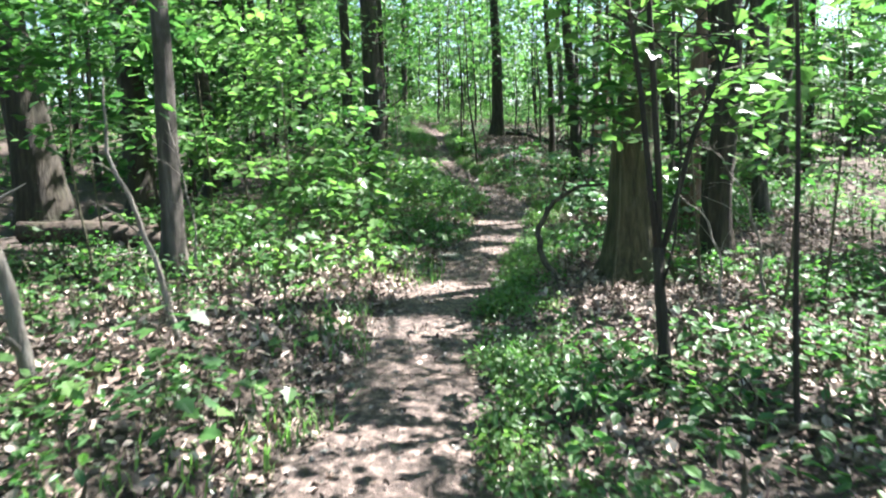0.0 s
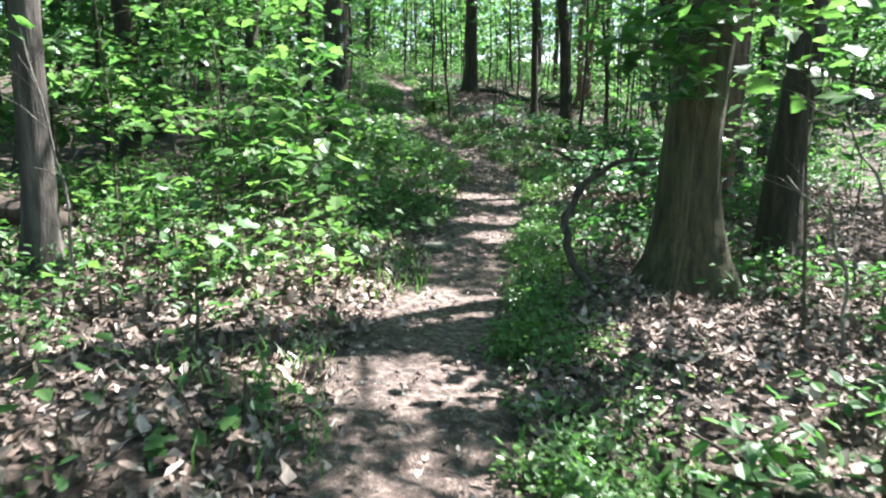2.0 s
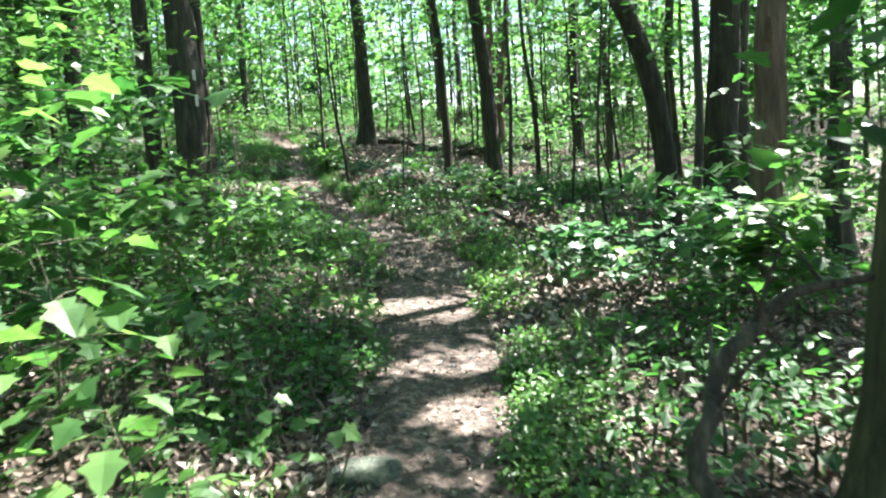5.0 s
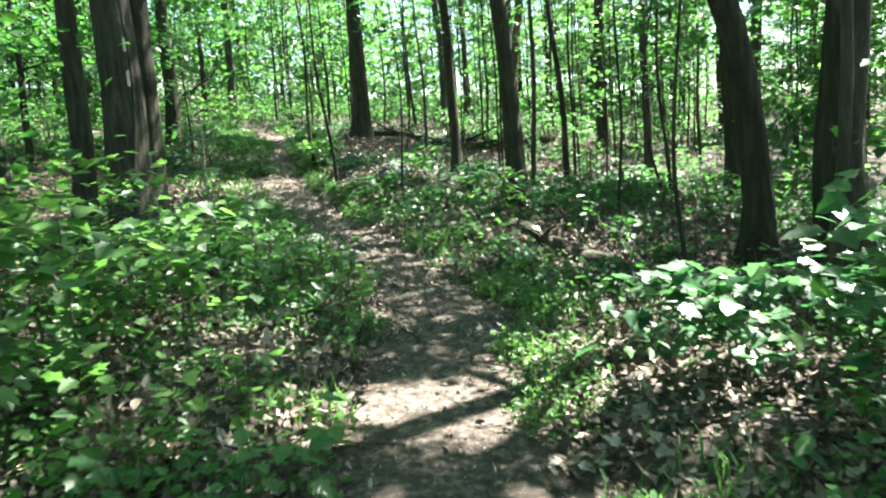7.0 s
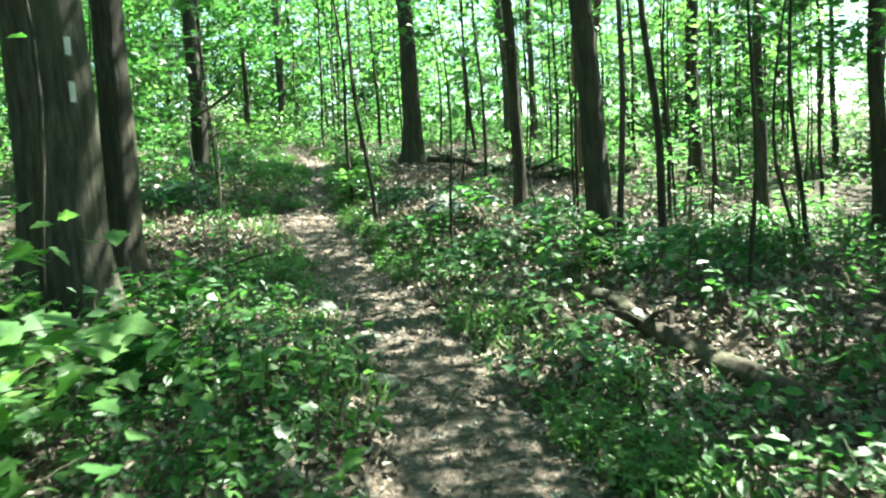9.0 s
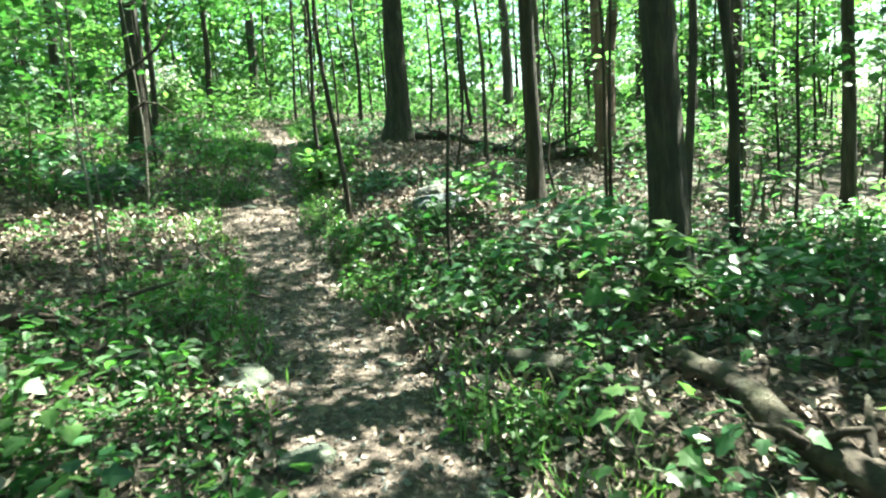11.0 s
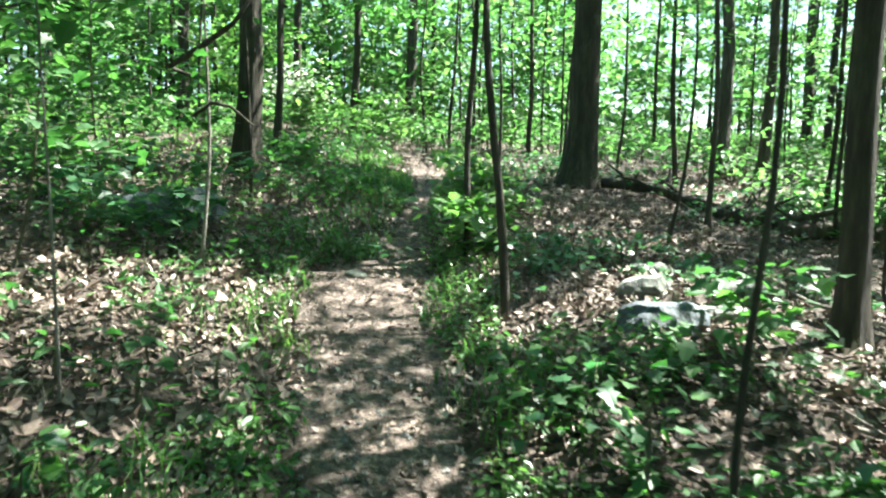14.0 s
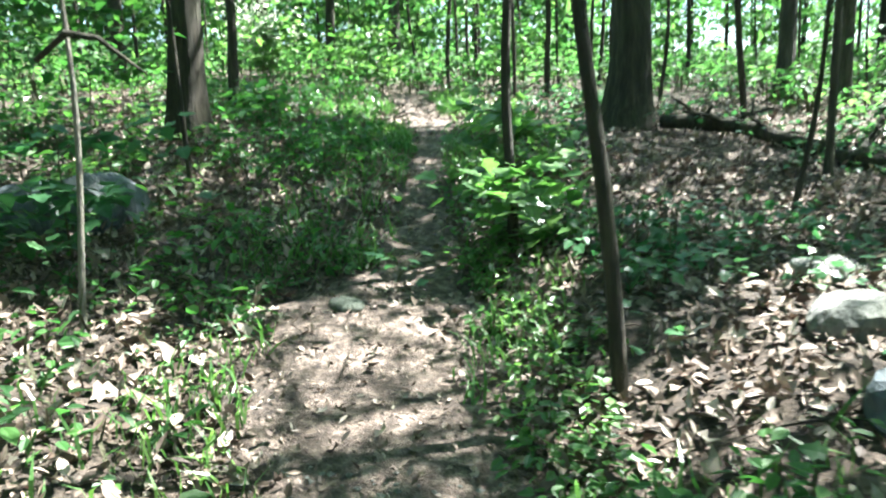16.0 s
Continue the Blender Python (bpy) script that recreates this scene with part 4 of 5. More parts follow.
dead_stem("dead_sapling", "bare dead sapling with fine pale twigs", "dead sapling", [(2.85, 6.55, -0.03), (2.83, 6.6, 0.5), (2.72, 6.6, 0.95), (2.5, 6.65, 1.35), (2.2, 6.7, 1.5)], [0.016, 0.013, 0.01, 0.007, 0.003], M_BARK_PALE, 6, 16, 11.1)
dead_stem("dead_sapling", "bare dead sapling with fine pale twigs", "dead sapling", [(2.35, 6.3, -0.03), (2.4, 6.35, 0.4), (2.3, 6.4, 0.8), (2.05, 6.5, 1.05)], [0.013, 0.011, 0.008, 0.003], M_BARK_PALE, 6, 12, 11.9)
dead_stem("dead_sapling", "bare dead sapling with fine pale twigs", "dead sapling", [(-2.35, 7.0, -0.03), (-2.3, 6.95, 0.5), (-2.38, 6.95, 1.0), (-2.5, 6.95, 1.6)], [0.012, 0.01, 0.008, 0.004], M_BARK_PALE, 6, 12, 12.7)
dead_stem("vine", "thin dark vine climbing a slim tree", "vine", [(3.2, 21.45, -0.02), (3.13, 21.43, 0.6), (3.17, 21.43, 1.1), (3.26, 21.43, 1.5), (3.14, 21.43, 1.95), (3.16, 21.43, 2.6), (3.13, 21.44, 3.4)], [0.016, 0.014, 0.013, 0.013, 0.012, 0.01, 0.008], M_BARK_DARK, 6, 5, 13.3)
dead_stem("fallen_branch", "dark spiky branch fallen across the log", "branch", [(3.9, 25.6, 0.1), (4.3, 25.2, 0.35), (4.75, 25.0, 0.6)], [0.04, 0.03, 0.01], M_BARK_DARK, 7, 7, 14.0)
dead_stem("fallen_branch", "pale thin branch lying across dry leaves", "branch", [(2.5, 20.3, 0.03), (2.8, 19.9, 0.06), (3.2, 19.7, 0.04)], [0.014, 0.016, 0.008], M_BARK_PALE, 6, 3, 14.6)

def rock(x, y, sx, sy, sz, label, material, seed, name="rock", turn=0.0, sink=0.3):
    bm = bmesh.new()
    bmesh.ops.create_icosphere(bm, subdivisions=3 if sx > 0.12 else 2, radius=1.0)
    for v in bm.verts:
        p = v.co.copy()
        n = 0.28 * noise.noise(p * 1.1 + Vector((seed, 0, 0))) + 0.12 * noise.noise(p * 2.7 + Vector((0, seed, 0)))
        p = p * (1 + n)
        p.z = min(p.z, 0.62 + 0.2 * p.x + 0.25 * noise.noise(p * 1.6)) + 0.09 * noise.noise(p * 4)
        v.co = Vector((p.x * sx, p.y * sy, p.z * sz))
    for f in bm.faces:
        f.smooth = sx <= 0.12
    me = bpy.data.meshes.new(name)
    bm.to_mesh(me)
    bm.free()
    me.materials.append(material)
    ob = new(name, me)
    ob.matrix_world = pose(x, y, float(ground_z(x, y)) + sz * (0.6 - sink), 0, 0, turn)
    return tagged(ob, label, "rock" if sx > 0.2 else "stone")

rock(1.88, 22.3, 0.2, 0.15, 0.12, "pale grey rock leaning against a darker one", M_STONE, 8.4, turn=35)
rock(1.86, 21.5, 0.27, 0.2, 0.17, "dark flat-topped rock with a sunlit upper face", M_STONE_DARK, 1.0, turn=-12)
rock(2.3, 21.75, 0.22, 0.15, 0.09, "low pale grey rock beside a darker one", M_STONE, 6.6, turn=15)
rock(2.05, 23.0, 0.18, 0.14, 0.11, "small pale grey rock in dry leaves", M_STONE, 2.3, turn=20)
rock(2.65, 22.5, 0.22, 0.16, 0.1, "low pale grey rock in dry leaves", M_STONE, 3.1, turn=50)
# Boulder shape filling an indistinct blue-grey area.
rock(-2.4, 23.9, 0.5, 0.34, 0.3, "low blue-grey mass shaped as a boulder behind thin stems", M_STONE_DARK, 4.2, "boulder_shape", 8)
for k, (x, y, s) in enumerate([(0.05, 8.9, 0.17), (0.72, 16.35, 0.14), (0.3, 17.3, 0.2), (0.75, 15.4, 0.17), (0.5, 15.6, 0.09), (0.55, 15.95, 0.13), (1.55, 15.25, 0.07), (1.45, 16.0, 0.06), (1.65, 15.9, 0.05), (0.1, 18.6, 0.06), (1.25, 14.6, 0.05),
                               (1.15, 17.6, 0.06), (0.7, 18.0, 0.05), (1.35, 16.9, 0.05), (-0.2, 20.6, 0.06), (0.35, 13.9, 0.1), (0.15, 9.6, 0.06), (-0.55, 4.3, 0.05), (-0.35, 22.9, 0.12), (0.9, 16.9, 0.04), (1.1, 15.9, 0.04)]):
    rock(x, y, s, s * 0.75, s * 0.42, "small grey-green stone set in the path", M_STONE_MOSSY, 5.0 + k * 1.7, "stone", k * 47.0, 0.35)


# ---------- single seedlings whose leaves can be told apart ----------
LEAF_MESHES = {}
def seedling(x, y, h, n, size, material, seed, label, reach=0.25):
    """A thin stem with opposite long-stalked lobed leaves."""
    rng = np.random.default_rng(int(seed * 10))
    ob = thing("maple_seedling", x, y, label, "seedling", "lobed seedlings by the path")
    pts = [(0.03 * math.sin(k * 1.1 + seed) * k * 0.3, 0.03 * math.cos(k * 1.3 + seed) * k * 0.3, -0.03 + (h + 0.03) * k / 6) for k in range(7)]
    tube("stem", pts, [0.006 - 0.0006 * k for k in range(7)], M_STEM, ob, 6)
    if material.name not in LEAF_MESHES:
        LEAF_MESHES[material.name] = mesh_from("leaf", MAPLE[0], [len(f) for f in MAPLE[1]], [i for f in MAPLE[1] for i in f], material, False)
    for k in range(n):
        u = 0.35 + 0.65 * (k + 0.5) / n
        p = Vector(pts[0]).lerp(Vector(pts[-1]), u)
        a = k * 2.4 + rng.uniform(-0.4, 0.4)
        out = reach * rng.uniform(0.35, 1.0)
        q = p + Vector((math.cos(a) * out, math.sin(a) * out, rng.uniform(-0.02, 0.1)))
        stalk = tube("leaf_stalk", [p, p.lerp(q, 0.5) + Vector((0, 0, 0.015)), q], [0.0025, 0.002, 0.0018], M_STEM, ob, 4)
        lf = child("leaf", LEAF_MESHES[material.name], stalk)
        lf.matrix_basis = pose(q.x, q.y, q.z, rng.normal(0, 16), rng.normal(12, 14), math.degrees(a) + rng.normal(0, 20)) @ Matrix.Scale(size * rng.uniform(0.7, 1.15), 4)

LOBED = "young maple seedling with broad lobed leaves"
for k, (x, y, h, n, size, mat, reach) in enumerate([
        (-0.98, 8.4, 1.15, 18, 0.16, M_LEAF_BRIGHT, 0.34), (-0.72, 8.15, 0.55, 18, 0.14, M_LEAF_BRIGHT, 0.3), (-1.3, 7.9, 1.3, 20, 0.15, M_LEAF_BRIGHT, 0.38), (-0.95, 7.0, 0.4, 14, 0.12, M_LEAF_BRIGHT, 0.26),
        (-1.5, 6.9, 0.6, 16, 0.13, M_LEAF, 0.3), (-1.0, 9.0, 0.6, 14, 0.13, M_LEAF, 0.3), (2.55, 11.2, 0.75, 16, 0.13, M_LEAF_BRIGHT, 0.3), (2.2, 11.5, 0.45, 14, 0.11, M_LEAF_COOL, 0.26), (1.95, 12.2, 0.3, 10, 0.1, M_LEAF_BRIGHT, 0.2),
        (1.9, 15.25, 0.33, 12, 0.11, M_LEAF_BRIGHT, 0.2), (1.65, 15.1, 0.26, 12, 0.11, M_LEAF_COOL, 0.22), (2.1, 15.0, 0.3, 12, 0.11, M_LEAF_COOL, 0.22), (1.85, 18.5, 0.4, 14, 0.1, M_LEAF_COOL, 0.26), (2.15, 18.2, 0.45, 16, 0.105, M_LEAF, 0.28),
        (2.35, 19.1, 0.42, 14, 0.1, M_LEAF_COOL, 0.26), (1.6, 18.1, 0.3, 12, 0.11, M_LEAF, 0.24), (1.55, 20.2, 0.32, 12, 0.11, M_LEAF, 0.24), (1.85, 20.6, 0.35, 12, 0.11, M_LEAF, 0.24), (1.0, 20.2, 0.25, 10, 0.1, M_LEAF, 0.2),
        (-0.9, 19.2, 0.25, 10, 0.1, M_LEAF_COOL, 0.2), (-1.1, 20.7, 0.3, 12, 0.1, M_LEAF, 0.22), (-0.75, 17.4, 0.25, 10, 0.09, M_LEAF, 0.2), (-1.6, 4.2, 0.4, 14, 0.12, M_LEAF, 0.26), (-1.2, 3.2, 0.3, 12, 0.11, M_LEAF, 0.24),
        (-0.1, 23.1, 0.22, 10, 0.08, M_LEAF_COOL, 0.14), (0.75, 24.4, 0.5, 14, 0.11, M_LEAF_BRIGHT, 0.25), (0.5, 24.9, 0.6, 14, 0.11, M_LEAF_BRIGHT, 0.25), (1.15, 3.9, 0.25, 12, 0.1, M_LEAF_BRIGHT, 0.2), (-0.32, 16.25, 0.28, 12, 0.11, M_LEAF_BRIGHT, 0.22), (-0.12, 15.95, 0.2, 12, 0.1, M_LEAF_COOL, 0.2),
        (-0.6, 16.5, 0.3, 12, 0.11, M_LEAF, 0.24), (2.1, 15.95, 0.3, 14, 0.11, M_LEAF_BRIGHT, 0.22), (2.38, 15.75, 0.24, 12, 0.11, M_LEAF_COOL, 0.22), (1.9, 15.75, 0.22, 12, 0.1, M_LEAF_BRIGHT, 0.2), (1.95, 16.6, 0.25, 10, 0.1, M_LEAF_BRIGHT, 0.2), (1.05, 20.5, 0.28, 12, 0.1, M_LEAF, 0.22), (1.3, 20.0, 0.3, 12, 0.11, M_LEAF_COOL, 0.22), (1.2, 20.85, 0.25, 12, 0.1, M_LEAF, 0.2)]):
    seedling(x, y, h, n, size, mat, 3.0 + k * 1.3, LOBED, reach)

# Green shrub with a cluster of plain white leaf shapes near its top.
def white_topped_shrub(x, y):
    ob = leafy_sapling(x, y, 301.0, 1.25, 260, M_LEAF_BRIGHT, "leafy shrub with a dense white cluster in full sun", 0.2, 0.012, 0.6, name="shrub")
    rng = np.random.default_rng(777)
    p = rng.normal(0, 1, (420, 3)) * (0.26, 0.2, 0.2) + (0.0, -0.1, 0.95)
    child("blossom", leaf_cloud("blossom", rng, p, rng.uniform(0.05, 0.1, 420), M_WHITE_LEAF, OVAL, 0.5), ob, "dense cluster of small white leaf shapes")

white_topped_shrub(-3.05, 30.6)

# ---------- what nobody could count: litter, low plants, grass, twigs ----------
def ragged(y, seed):
    """Half width of the bare earth, frayed where plants creep in."""
    y = np.asarray(y, float)
    return path_w(y) * (0.94 + 0.16 * np.sin(y * 1.9 + seed) + 0.13 * np.sin(y * 4.7 + 2.3 * seed) + 0.08 * np.sin(y * 11.3 + seed))

def band(rng, n, ylo, yhi, lo, hi):
    """Points beside the path: offsets from its middle between lo and hi."""
    y = rng.uniform(ylo, yhi, n)
    return path_x(y) + rng.uniform(lo, hi, n), y

def on_ground(x, y, lift):
    return np.stack([x, y, ground_z(x, y) + lift], 1)

def litter():
    rng = np.random.default_rng(501)
    x1, y1 = band(rng, 66000, 0, 30, -4.2, 5.4)
    x3, y3 = band(rng, 44000, 1.5, 26, -2.6, 3.2)
    x2, y2 = band(rng, 14000, -1, 30, -0.8, 0.8)
    x, y = np.concatenate([x1, x2, x3]), np.concatenate([y1, y2, y3])
    off = np.abs(x - path_x(y)) / path_w(y)
    keep = rng.random(len(x)) < np.where(off < 0.85, np.where(y > 13, 0.42, 0.2), np.where(off < 1.15, 0.65, 1.0))
    x, y = x[keep], y[keep]
    size = np.where(np.abs(x - path_x(y)) < path_w(y), 0.6, 1.0) * (0.035 + 0.065 * rng.random(len(x)) ** 1.6)
    p = on_ground(x, y, rng.uniform(0.012, 0.035, len(x)))
    kind = rng.integers(0, 3, len(x))
    for k, (shape, label) in enumerate(((DEAD, "dry brown and tan fallen leaves covering the ground"), (CURLED, "curled brown fallen leaves with ragged edges"), (NARROW, "narrow folded tan fallen leaves"))):
        m = kind == k
        me = leaf_cloud("leaf_litter", rng, p[m], size[m] * (1, 1.1, 0.95)[k], M_LITTER, shape, 0.55)
        tagged(new("leaf_litter", me), label, "leaf litter", kind="stuff")

DEAD = (np.array([(0, 0, 0.0), (0.3, 0.26, 0.13), (0.72, 0.24, 0.1), (1, 0.02, 0.05), (0.65, -0.2, 0.14), (0.25, -0.24, 0.1)]), [(0, 3, 2, 1), (0, 5, 4, 3)])
CURLED = (np.array([(0, 0, 0), (0.18, 0.36, 0.22), (0.52, 0.12, 0.02), (1.0, 0.3, 0.24), (0.8, -0.14, 0.04), (0.3, -0.38, 0.2)]), [(0, 2, 1), (0, 4, 3, 2), (0, 5, 4)])
NARROW = (np.array([(0, 0, 0), (0.4, 0.16, 0.16), (1, 0.05, 0.12), (0.5, -0.14, 0.12)]), [(0, 2, 1), (0, 3, 2)])

def plants(name, label, seed, places, per, height, size, material, shape, tilt=0.35):
    """Low plants: a few leaves at several heights round each place."""
    rng = np.random.default_rng(seed)
    x, y = places
    h = rng.uniform(*height, len(x))
    cx, cy, ch = np.repeat(x, per), np.repeat(y, per), np.repeat(h, per)
    rad = 0.04 + 0.45 * ch
    a = rng.uniform(0, 6.283, len(cx))
    u = rng.random(len(cx)) ** 0.6
    px, py = cx + np.cos(a) * rad * u, cy + np.sin(a) * rad * u
    p = on_ground(px, py, np.maximum(ch * rng.uniform(0.45, 1.0, len(cx)), 0.02))
    me = leaf_cloud(name, rng, p, rng.uniform(*size, len(p)), material, shape, tilt, 0.1, a + rng.normal(0, 0.6, len(a)))
    tagged(new(name, me), label, name.replace("_", " "), kind="stuff")
    stems = leaf_cloud("plant_stems", rng, on_ground(x, y, -0.01), h * 0.95, M_STEM, BLADE, 0.12, -1.4)
    tagged(new("plant_stems", stems), "thin green stems of low woodland plants", "plant stems", kind="stuff")

def patchy(rng, x, y, keep_at, scale=1.6, seed=0.0):
    return wave(x, y, scale, seed) + 0.5 * wave(x, y, scale * 2.7, seed + 1) + rng.normal(0, 0.3, len(x)) > keep_at

def undergrowth():
    rng = np.random.default_rng(733)
    # left side of the first stretch: thick knee-high growth
    x, y = band(rng, 5200, 1.5, 15.5, -4.6, -0.55)
    k = patchy(rng, x, y, 0.05) & ((path_x(y) - x > 1.0) | (rng.random(len(x)) < 0.4)) & ((y > 6.5) | (rng.random(len(x)) < 0.45))
    k &= ~((np.hypot((x + 0.9) / 0.6, (y - 7.3) / 0.6) < 1) & (rng.random(len(x)) < 0.7))
    k &= ~((np.hypot((x + 1.3) / 1.2, (y - 6.0) / 0.6) < 1) & (rng.random(len(x)) < 0.3))
    plants("low_plants", "low broad-leaved green plants covering the ground", 11, (x[k], y[k]), 7, (0.04, 0.32), (0.035, 0.08), M_LEAF, OVAL)
    x, y = band(rng, 1000, 1.5, 15.5, -4.6, -0.5)
    k = patchy(rng, x, y, 0.15, 1.1, 2.0) & ((y > 6.5) | (rng.random(len(x)) < 0.45))
    plants("low_plants", "low young maples with bright lobed leaves", 12, (x[k], y[k]), 6, (0.1, 0.42), (0.06, 0.11), M_LEAF_BRIGHT, MAPLE)
    # fine soft growth along the right edge of the path
    y = rng.uniform(0, 14.5, 4200)
    x = path_x(y) + ragged(y, 0.4) + np.abs(rng.normal(0, 0.26, len(y)))
    k = patchy(rng, x, y, 0.0, 2.3, 0.5) & ~((np.abs(y - 11.9) < 0.7) & (rng.random(len(x)) < 0.65))
    x, y = x[k], y[k]
    plants("edge_plants", "soft fine-leaved green plants along the path edge", 13, (x, y), 8, (0.03, 0.19), (0.025, 0.055), M_LEAF_BRIGHT, OVAL, 0.45)
    # right side, first stretch: thinner
    x, y = band(rng, 2400, 0.5, 15, 0.8, 4.5)
    k = patchy(rng, x, y, 0.1, 1.3, 4.0) & ~((np.hypot((x - 2.1) / 1.1, (y - 12.0) / 0.9) < 1) & (rng.random(len(x)) < 0.7))
    plants("low_plants", "scattered low green plants in dry leaves", 14, (x[k], y[k]), 6, (0.06, 0.35), (0.05, 0.11), M_LEAF, OVAL)
    # both sides of the last stretch
    y = rng.uniform(14.5, 27, 2100)
    x = path_x(y) + ragged(y, 0.4) + np.abs(rng.normal(0, 0.5, len(y)))
    k = patchy(rng, x, y, 0.2, 2.6, 0.9) & (np.hypot((x - 1.8) / 1.0, (y - 21.7) / 0.9) > 1)
    x, y = x[k], y[k]
    plants("edge_plants", "soft green plants crowding the path edge", 15, (x, y), 7, (0.03, 0.18), (0.03, 0.065), M_LEAF_BRIGHT, OVAL, 0.4)
    x, y = band(rng, 3000, 13.5, 31, 0.8, 6.0)
    k = patchy(rng, x, y, 0.25, 1.2, 1.0) & ((np.hypot((x - 1.9) / 1.3, (y - 21.7) / 1.0) > 1) | (rng.random(len(x)) < 0.1))
    plants("low_plants", "scattered lobed green seedlings in dry leaves", 16, (x[k], y[k]), 6, (0.05, 0.3), (0.045, 0.085), M_LEAF_COOL, MAPLE)
    x, y = band(rng, 620, 16.5, 22, 0.7, 2.8)
    k = patchy(rng, x, y, 0.35, 2.4, 5.0) & (np.hypot((x - 1.9) / 1.2, (y - 21.7) / 0.9) > 1)
    plants("low_plants", "lobed green seedlings on the bank above the path", 20, (x[k], y[k]), 6, (0.05, 0.32), (0.05, 0.1), M_LEAF, MAPLE)
    x, y = band(rng, 3600, 15, 31, -5.0, -0.55)
    k = patchy(rng, x, y, 0.15, 1.3, 3.0) & ((np.abs(y - 21.5) > 1.2) | (rng.random(len(x)) < 0.18))
    plants("low_plants", "low green plants and seedlings beside the path", 17, (x[k], y[k]), 6, (0.05, 0.34), (0.05, 0.11), M_LEAF, OVAL)
    y = rng.uniform(9, 27.5, 3600)
    x = path_x(y) - ragged(y, 2.9) - np.abs(rng.normal(0, 0.75, len(y)))
    k = patchy(rng, x, y, 0.3, 1.7, 2.2) & ((np.abs(y - 21.3) > 1.2) | (rng.random(len(x)) < 0.2))
    plants("edge_plants", "fine low green plants and grass beside the path", 23, (x[k], y[k]), 7, (0.03, 0.15), (0.025, 0.06), M_LEAF, OVAL, 0.45)
    y = rng.uniform(11, 17, 230)
    x = path_x(y) - ragged(y, 2.9) - 0.15 - np.abs(rng.normal(0, 1.0, len(y)))
    k = patchy(rng, x, y, 0.1, 1.5, 4.4)
    plants("low_plants", "knee-high lobed green seedlings beside the path", 25, (x[k], y[k]), 7, (0.1, 0.45), (0.06, 0.11), M_LEAF_BRIGHT, MAPLE)
    x, y = rng.uniform(3.3, 8.0, 1500), rng.uniform(13.5, 20.5, 1500)
    k = patchy(rng, x, y, 0.15, 1.4, 6.2)
    plants("low_plants", "shaded green plants under the trees", 24, (x[k], y[k]), 6, (0.08, 0.45), (0.06, 0.12), M_LEAF, OVAL)
    # green growth over the far end of the path
    x, y = band(rng, 1500, 23.2, 31, -1.9, 0.9)
    k = (np.abs(x - path_x(y)) > np.where(y > 27.3, 0.45, 0.2)) & patchy(rng, x, y, 0.3, 2.6, 1.5)
    plants("low_plants", "bright green growth closing in on the path", 18, (x[k], y[k]), 7, (0.04, 0.2), (0.04, 0.08), M_LEAF_BRIGHT, OVAL)
    x, y = band(rng, 420, 19.2, 21.2, 0.75, 1.9)
    k = patchy(rng, x, y, -0.1, 2.0, 8.0)
    plants("low_plants", "shaded green plants between path and rocks", 22, (x[k], y[k]), 7, (0.04, 0.26), (0.04, 0.09), M_LEAF, OVAL)
    x, y = band(rng, 700, 23.5, 30, -6.0, -2.2)
    k = patchy(rng, x, y, 0.1, 1.7, 6.0)
    plants("low_plants", "fresh green growth on the rising bank", 21, (x[k], y[k]), 6, (0.05, 0.3), (0.06, 0.12), M_LEAF_BRIGHT, OVAL)
    # deeper in the wood
    x, y = np.concatenate([rng.uniform(-22, 24, 8000), rng.uniform(-11, 13, 4500)]), np.concatenate([rng.uniform(-4, 56, 8000), rng.uniform(25, 44, 4500)])
    k = (np.abs(x - path_x(np.minimum(y, 31))) > 4.5) | (y > 31)
    plants("low_plants", "green woodland floor plants in the distance", 19, (x[k], y[k]), 6, (0.1, 0.6), (0.1, 0.19), M_LEAF_FAR, DIAMOND)

def grass():
    rng = np.random.default_rng(808)
    y = np.concatenate([rng.uniform(22, 31, 7500), rng.uniform(26.5, 30.5, 3500), rng.uniform(1, 14, 4500), rng.uniform(13, 22, 6000)])
    side = np.where(rng.random(len(y)) < 0.5, -1, 1)
    x = path_x(y) + side * (np.where(side > 0, ragged(y, 0.4), ragged(y, 2.9)) * 0.95 + np.abs(rng.normal(0, 0.42, len(y))))
    k = patchy(rng, x, y, 0.25, 2.1, 3.3)
    x, y = x[k], y[k]
    me = leaf_cloud("grass", rng, on_ground(x, y, 0.0), rng.uniform(0.07, 0.2, len(x)), M_LEAF_BRIGHT, BLADE, 0.35, -0.8)
    tagged(new("grass", me), "thin green grass tufts at the path edge", "grass", kind="stuff")

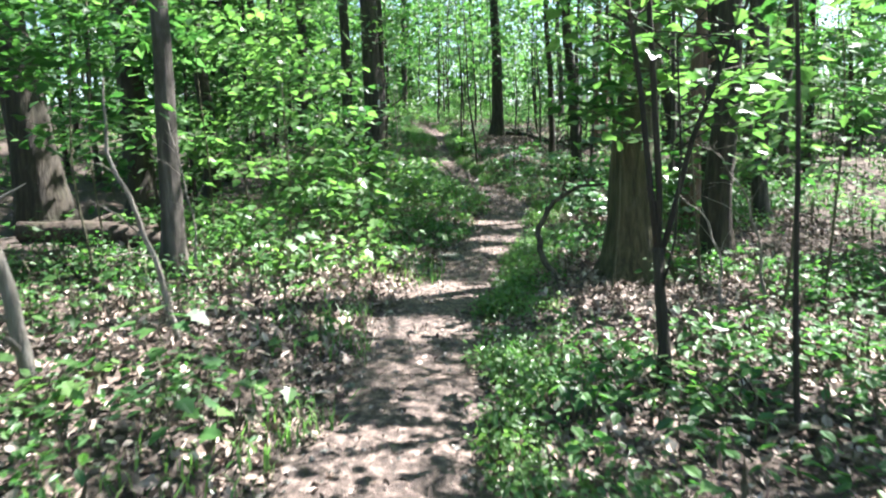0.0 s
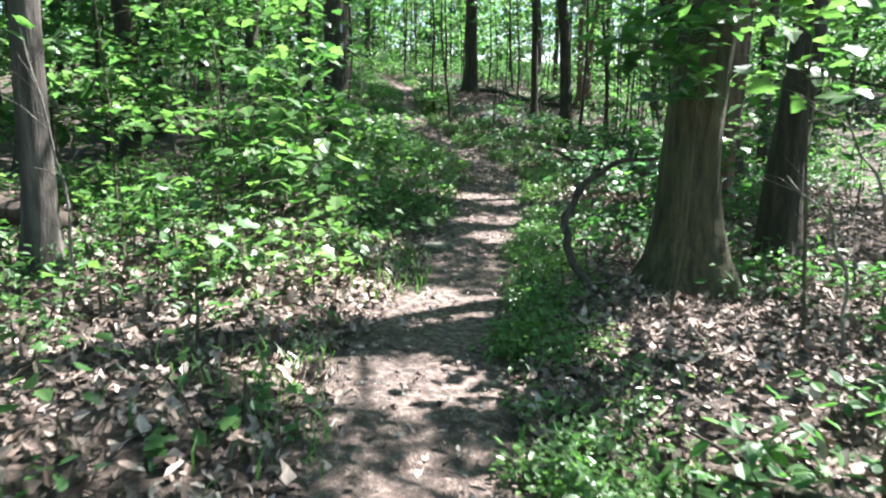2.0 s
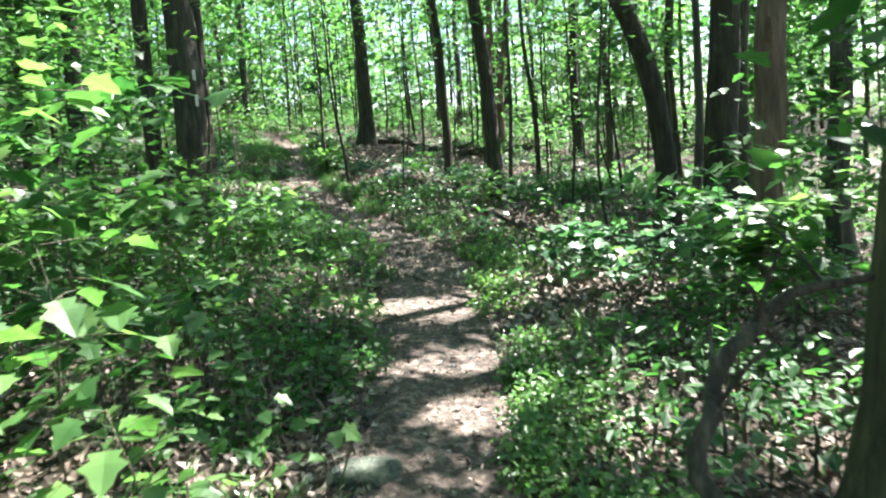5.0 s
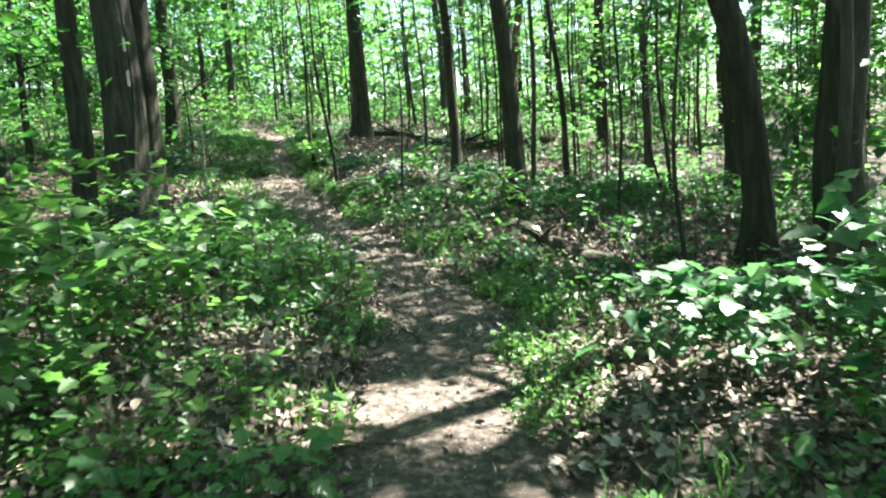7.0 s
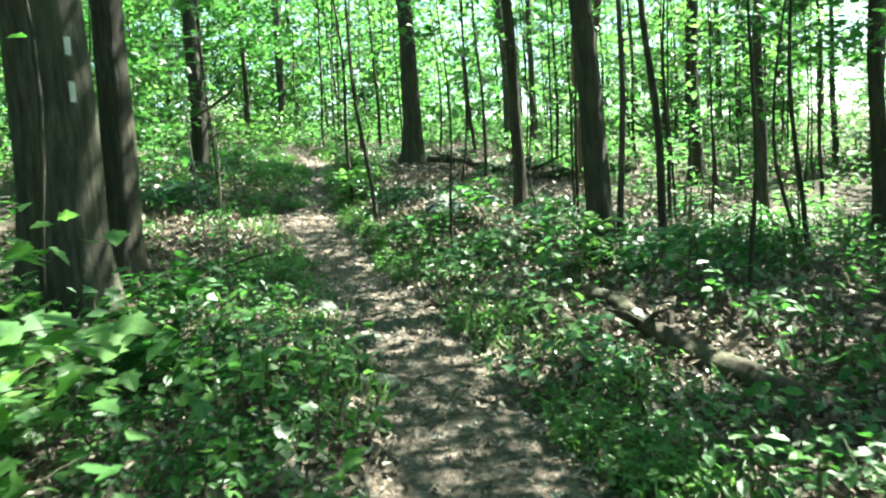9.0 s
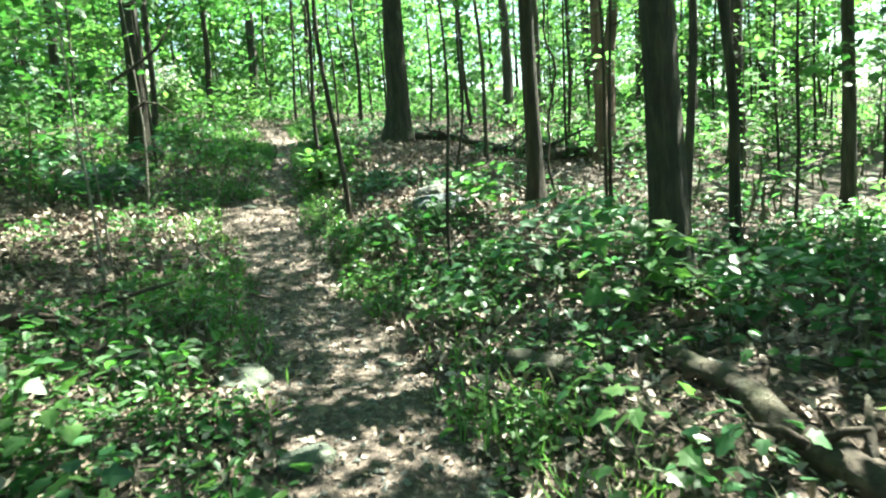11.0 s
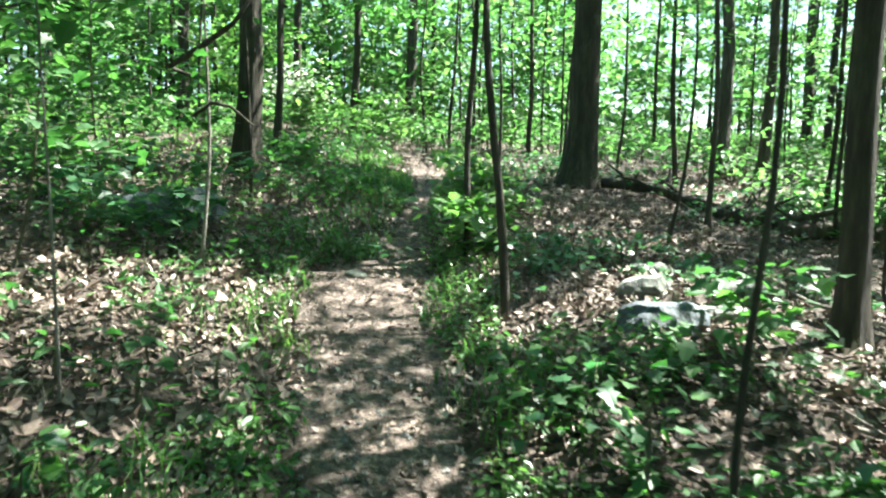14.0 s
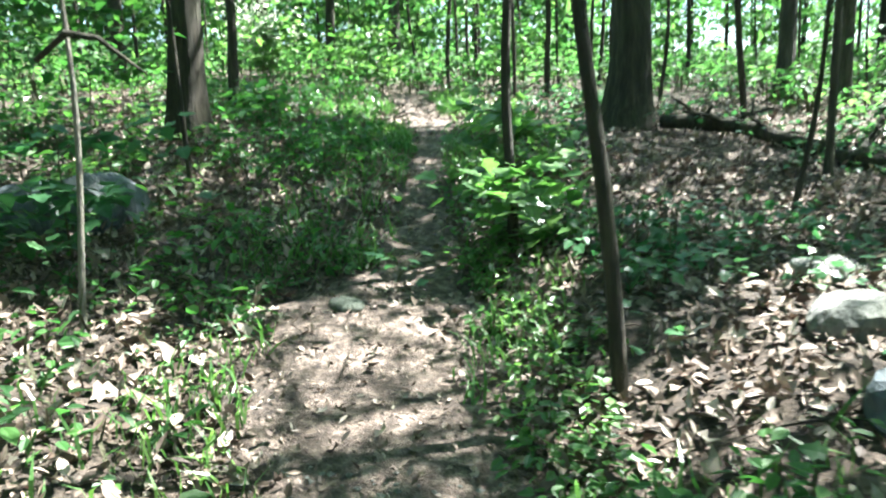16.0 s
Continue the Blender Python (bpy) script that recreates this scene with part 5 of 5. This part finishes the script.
def twigs():
    rng = np.random.default_rng(909)
    V, C, I = [], [], []
    x, y = band(rng, 650, 0, 29, -4, 5)
    for a, b in zip(x, y):
        t, ln, r = rng.uniform(0, 6.28), rng.uniform(0.15, 0.7), rng.uniform(0.003, 0.009)
        if abs(a - path_x(b)) < 0.5 and rng.random() < 0.7:
            continue
        q = [(a + math.cos(t) * ln * u, b + math.sin(t) * ln * u + 0.03 * math.sin(u * 5), 0) for u in (0, 0.5, 1)]
        q = [(px, py, float(ground_z(px, py)) + 0.03 + r) for px, py, _ in q]
        v, f = tube_data(q, [r, r * 0.8, r * 0.4], 4)
        base = len(V)
        V += [tuple(p) for p in v]
        for face in f:
            C.append(len(face))
            I += [i + base for i in face]
    tagged(new("twigs", mesh_from("twigs", V, C, I, M_DEADWOOD)), "thin fallen twigs scattered over the litter", "twigs", kind="stuff")

def pebbles():
    """Small stones and crumbs trodden into the path."""
    rng = np.random.default_rng(313)
    n = 2600
    y = np.concatenate([rng.uniform(0.5, 13, n // 4), rng.uniform(13, 21.5, n - n // 4)])
    x = path_x(y) + rng.uniform(-0.95, 0.95, n) * path_w(y)
    size = 0.006 + 0.022 * rng.random(n) ** 2.5
    octa = np.array([(1, 0, 0), (0, 0.8, 0.1), (-0.9, 0.1, 0), (0.1, -0.85, 0), (0, 0, 0.6), (0, 0, -0.6)])
    tri = np.array([(0, 1, 4), (1, 2, 4), (2, 3, 4), (3, 0, 4), (1, 0, 5), (2, 1, 5), (3, 2, 5), (0, 3, 5)])
    a = rng.uniform(0, 6.283, n)
    c, sn = np.cos(a)[:, None], np.sin(a)[:, None]
    o = octa[None] * rng.uniform(0.7, 1.3, (n, 6, 1)) * size[:, None, None]
    v = np.stack([o[..., 0] * c - o[..., 1] * sn, o[..., 0] * sn + o[..., 1] * c, o[..., 2]], -1) + on_ground(x, y, 0.018)[:, None]
    idx = (np.arange(n)[:, None, None] * 6 + tri[None]).ravel()
    tagged(new("pebbles", mesh_from("pebbles", v.reshape(-1, 3), np.full(n * 8, 3), idx, M_STONE, False)), "small grey stones trodden into the path", "pebbles", kind="stuff")

litter()
pebbles()
undergrowth()
grass()
twigs()
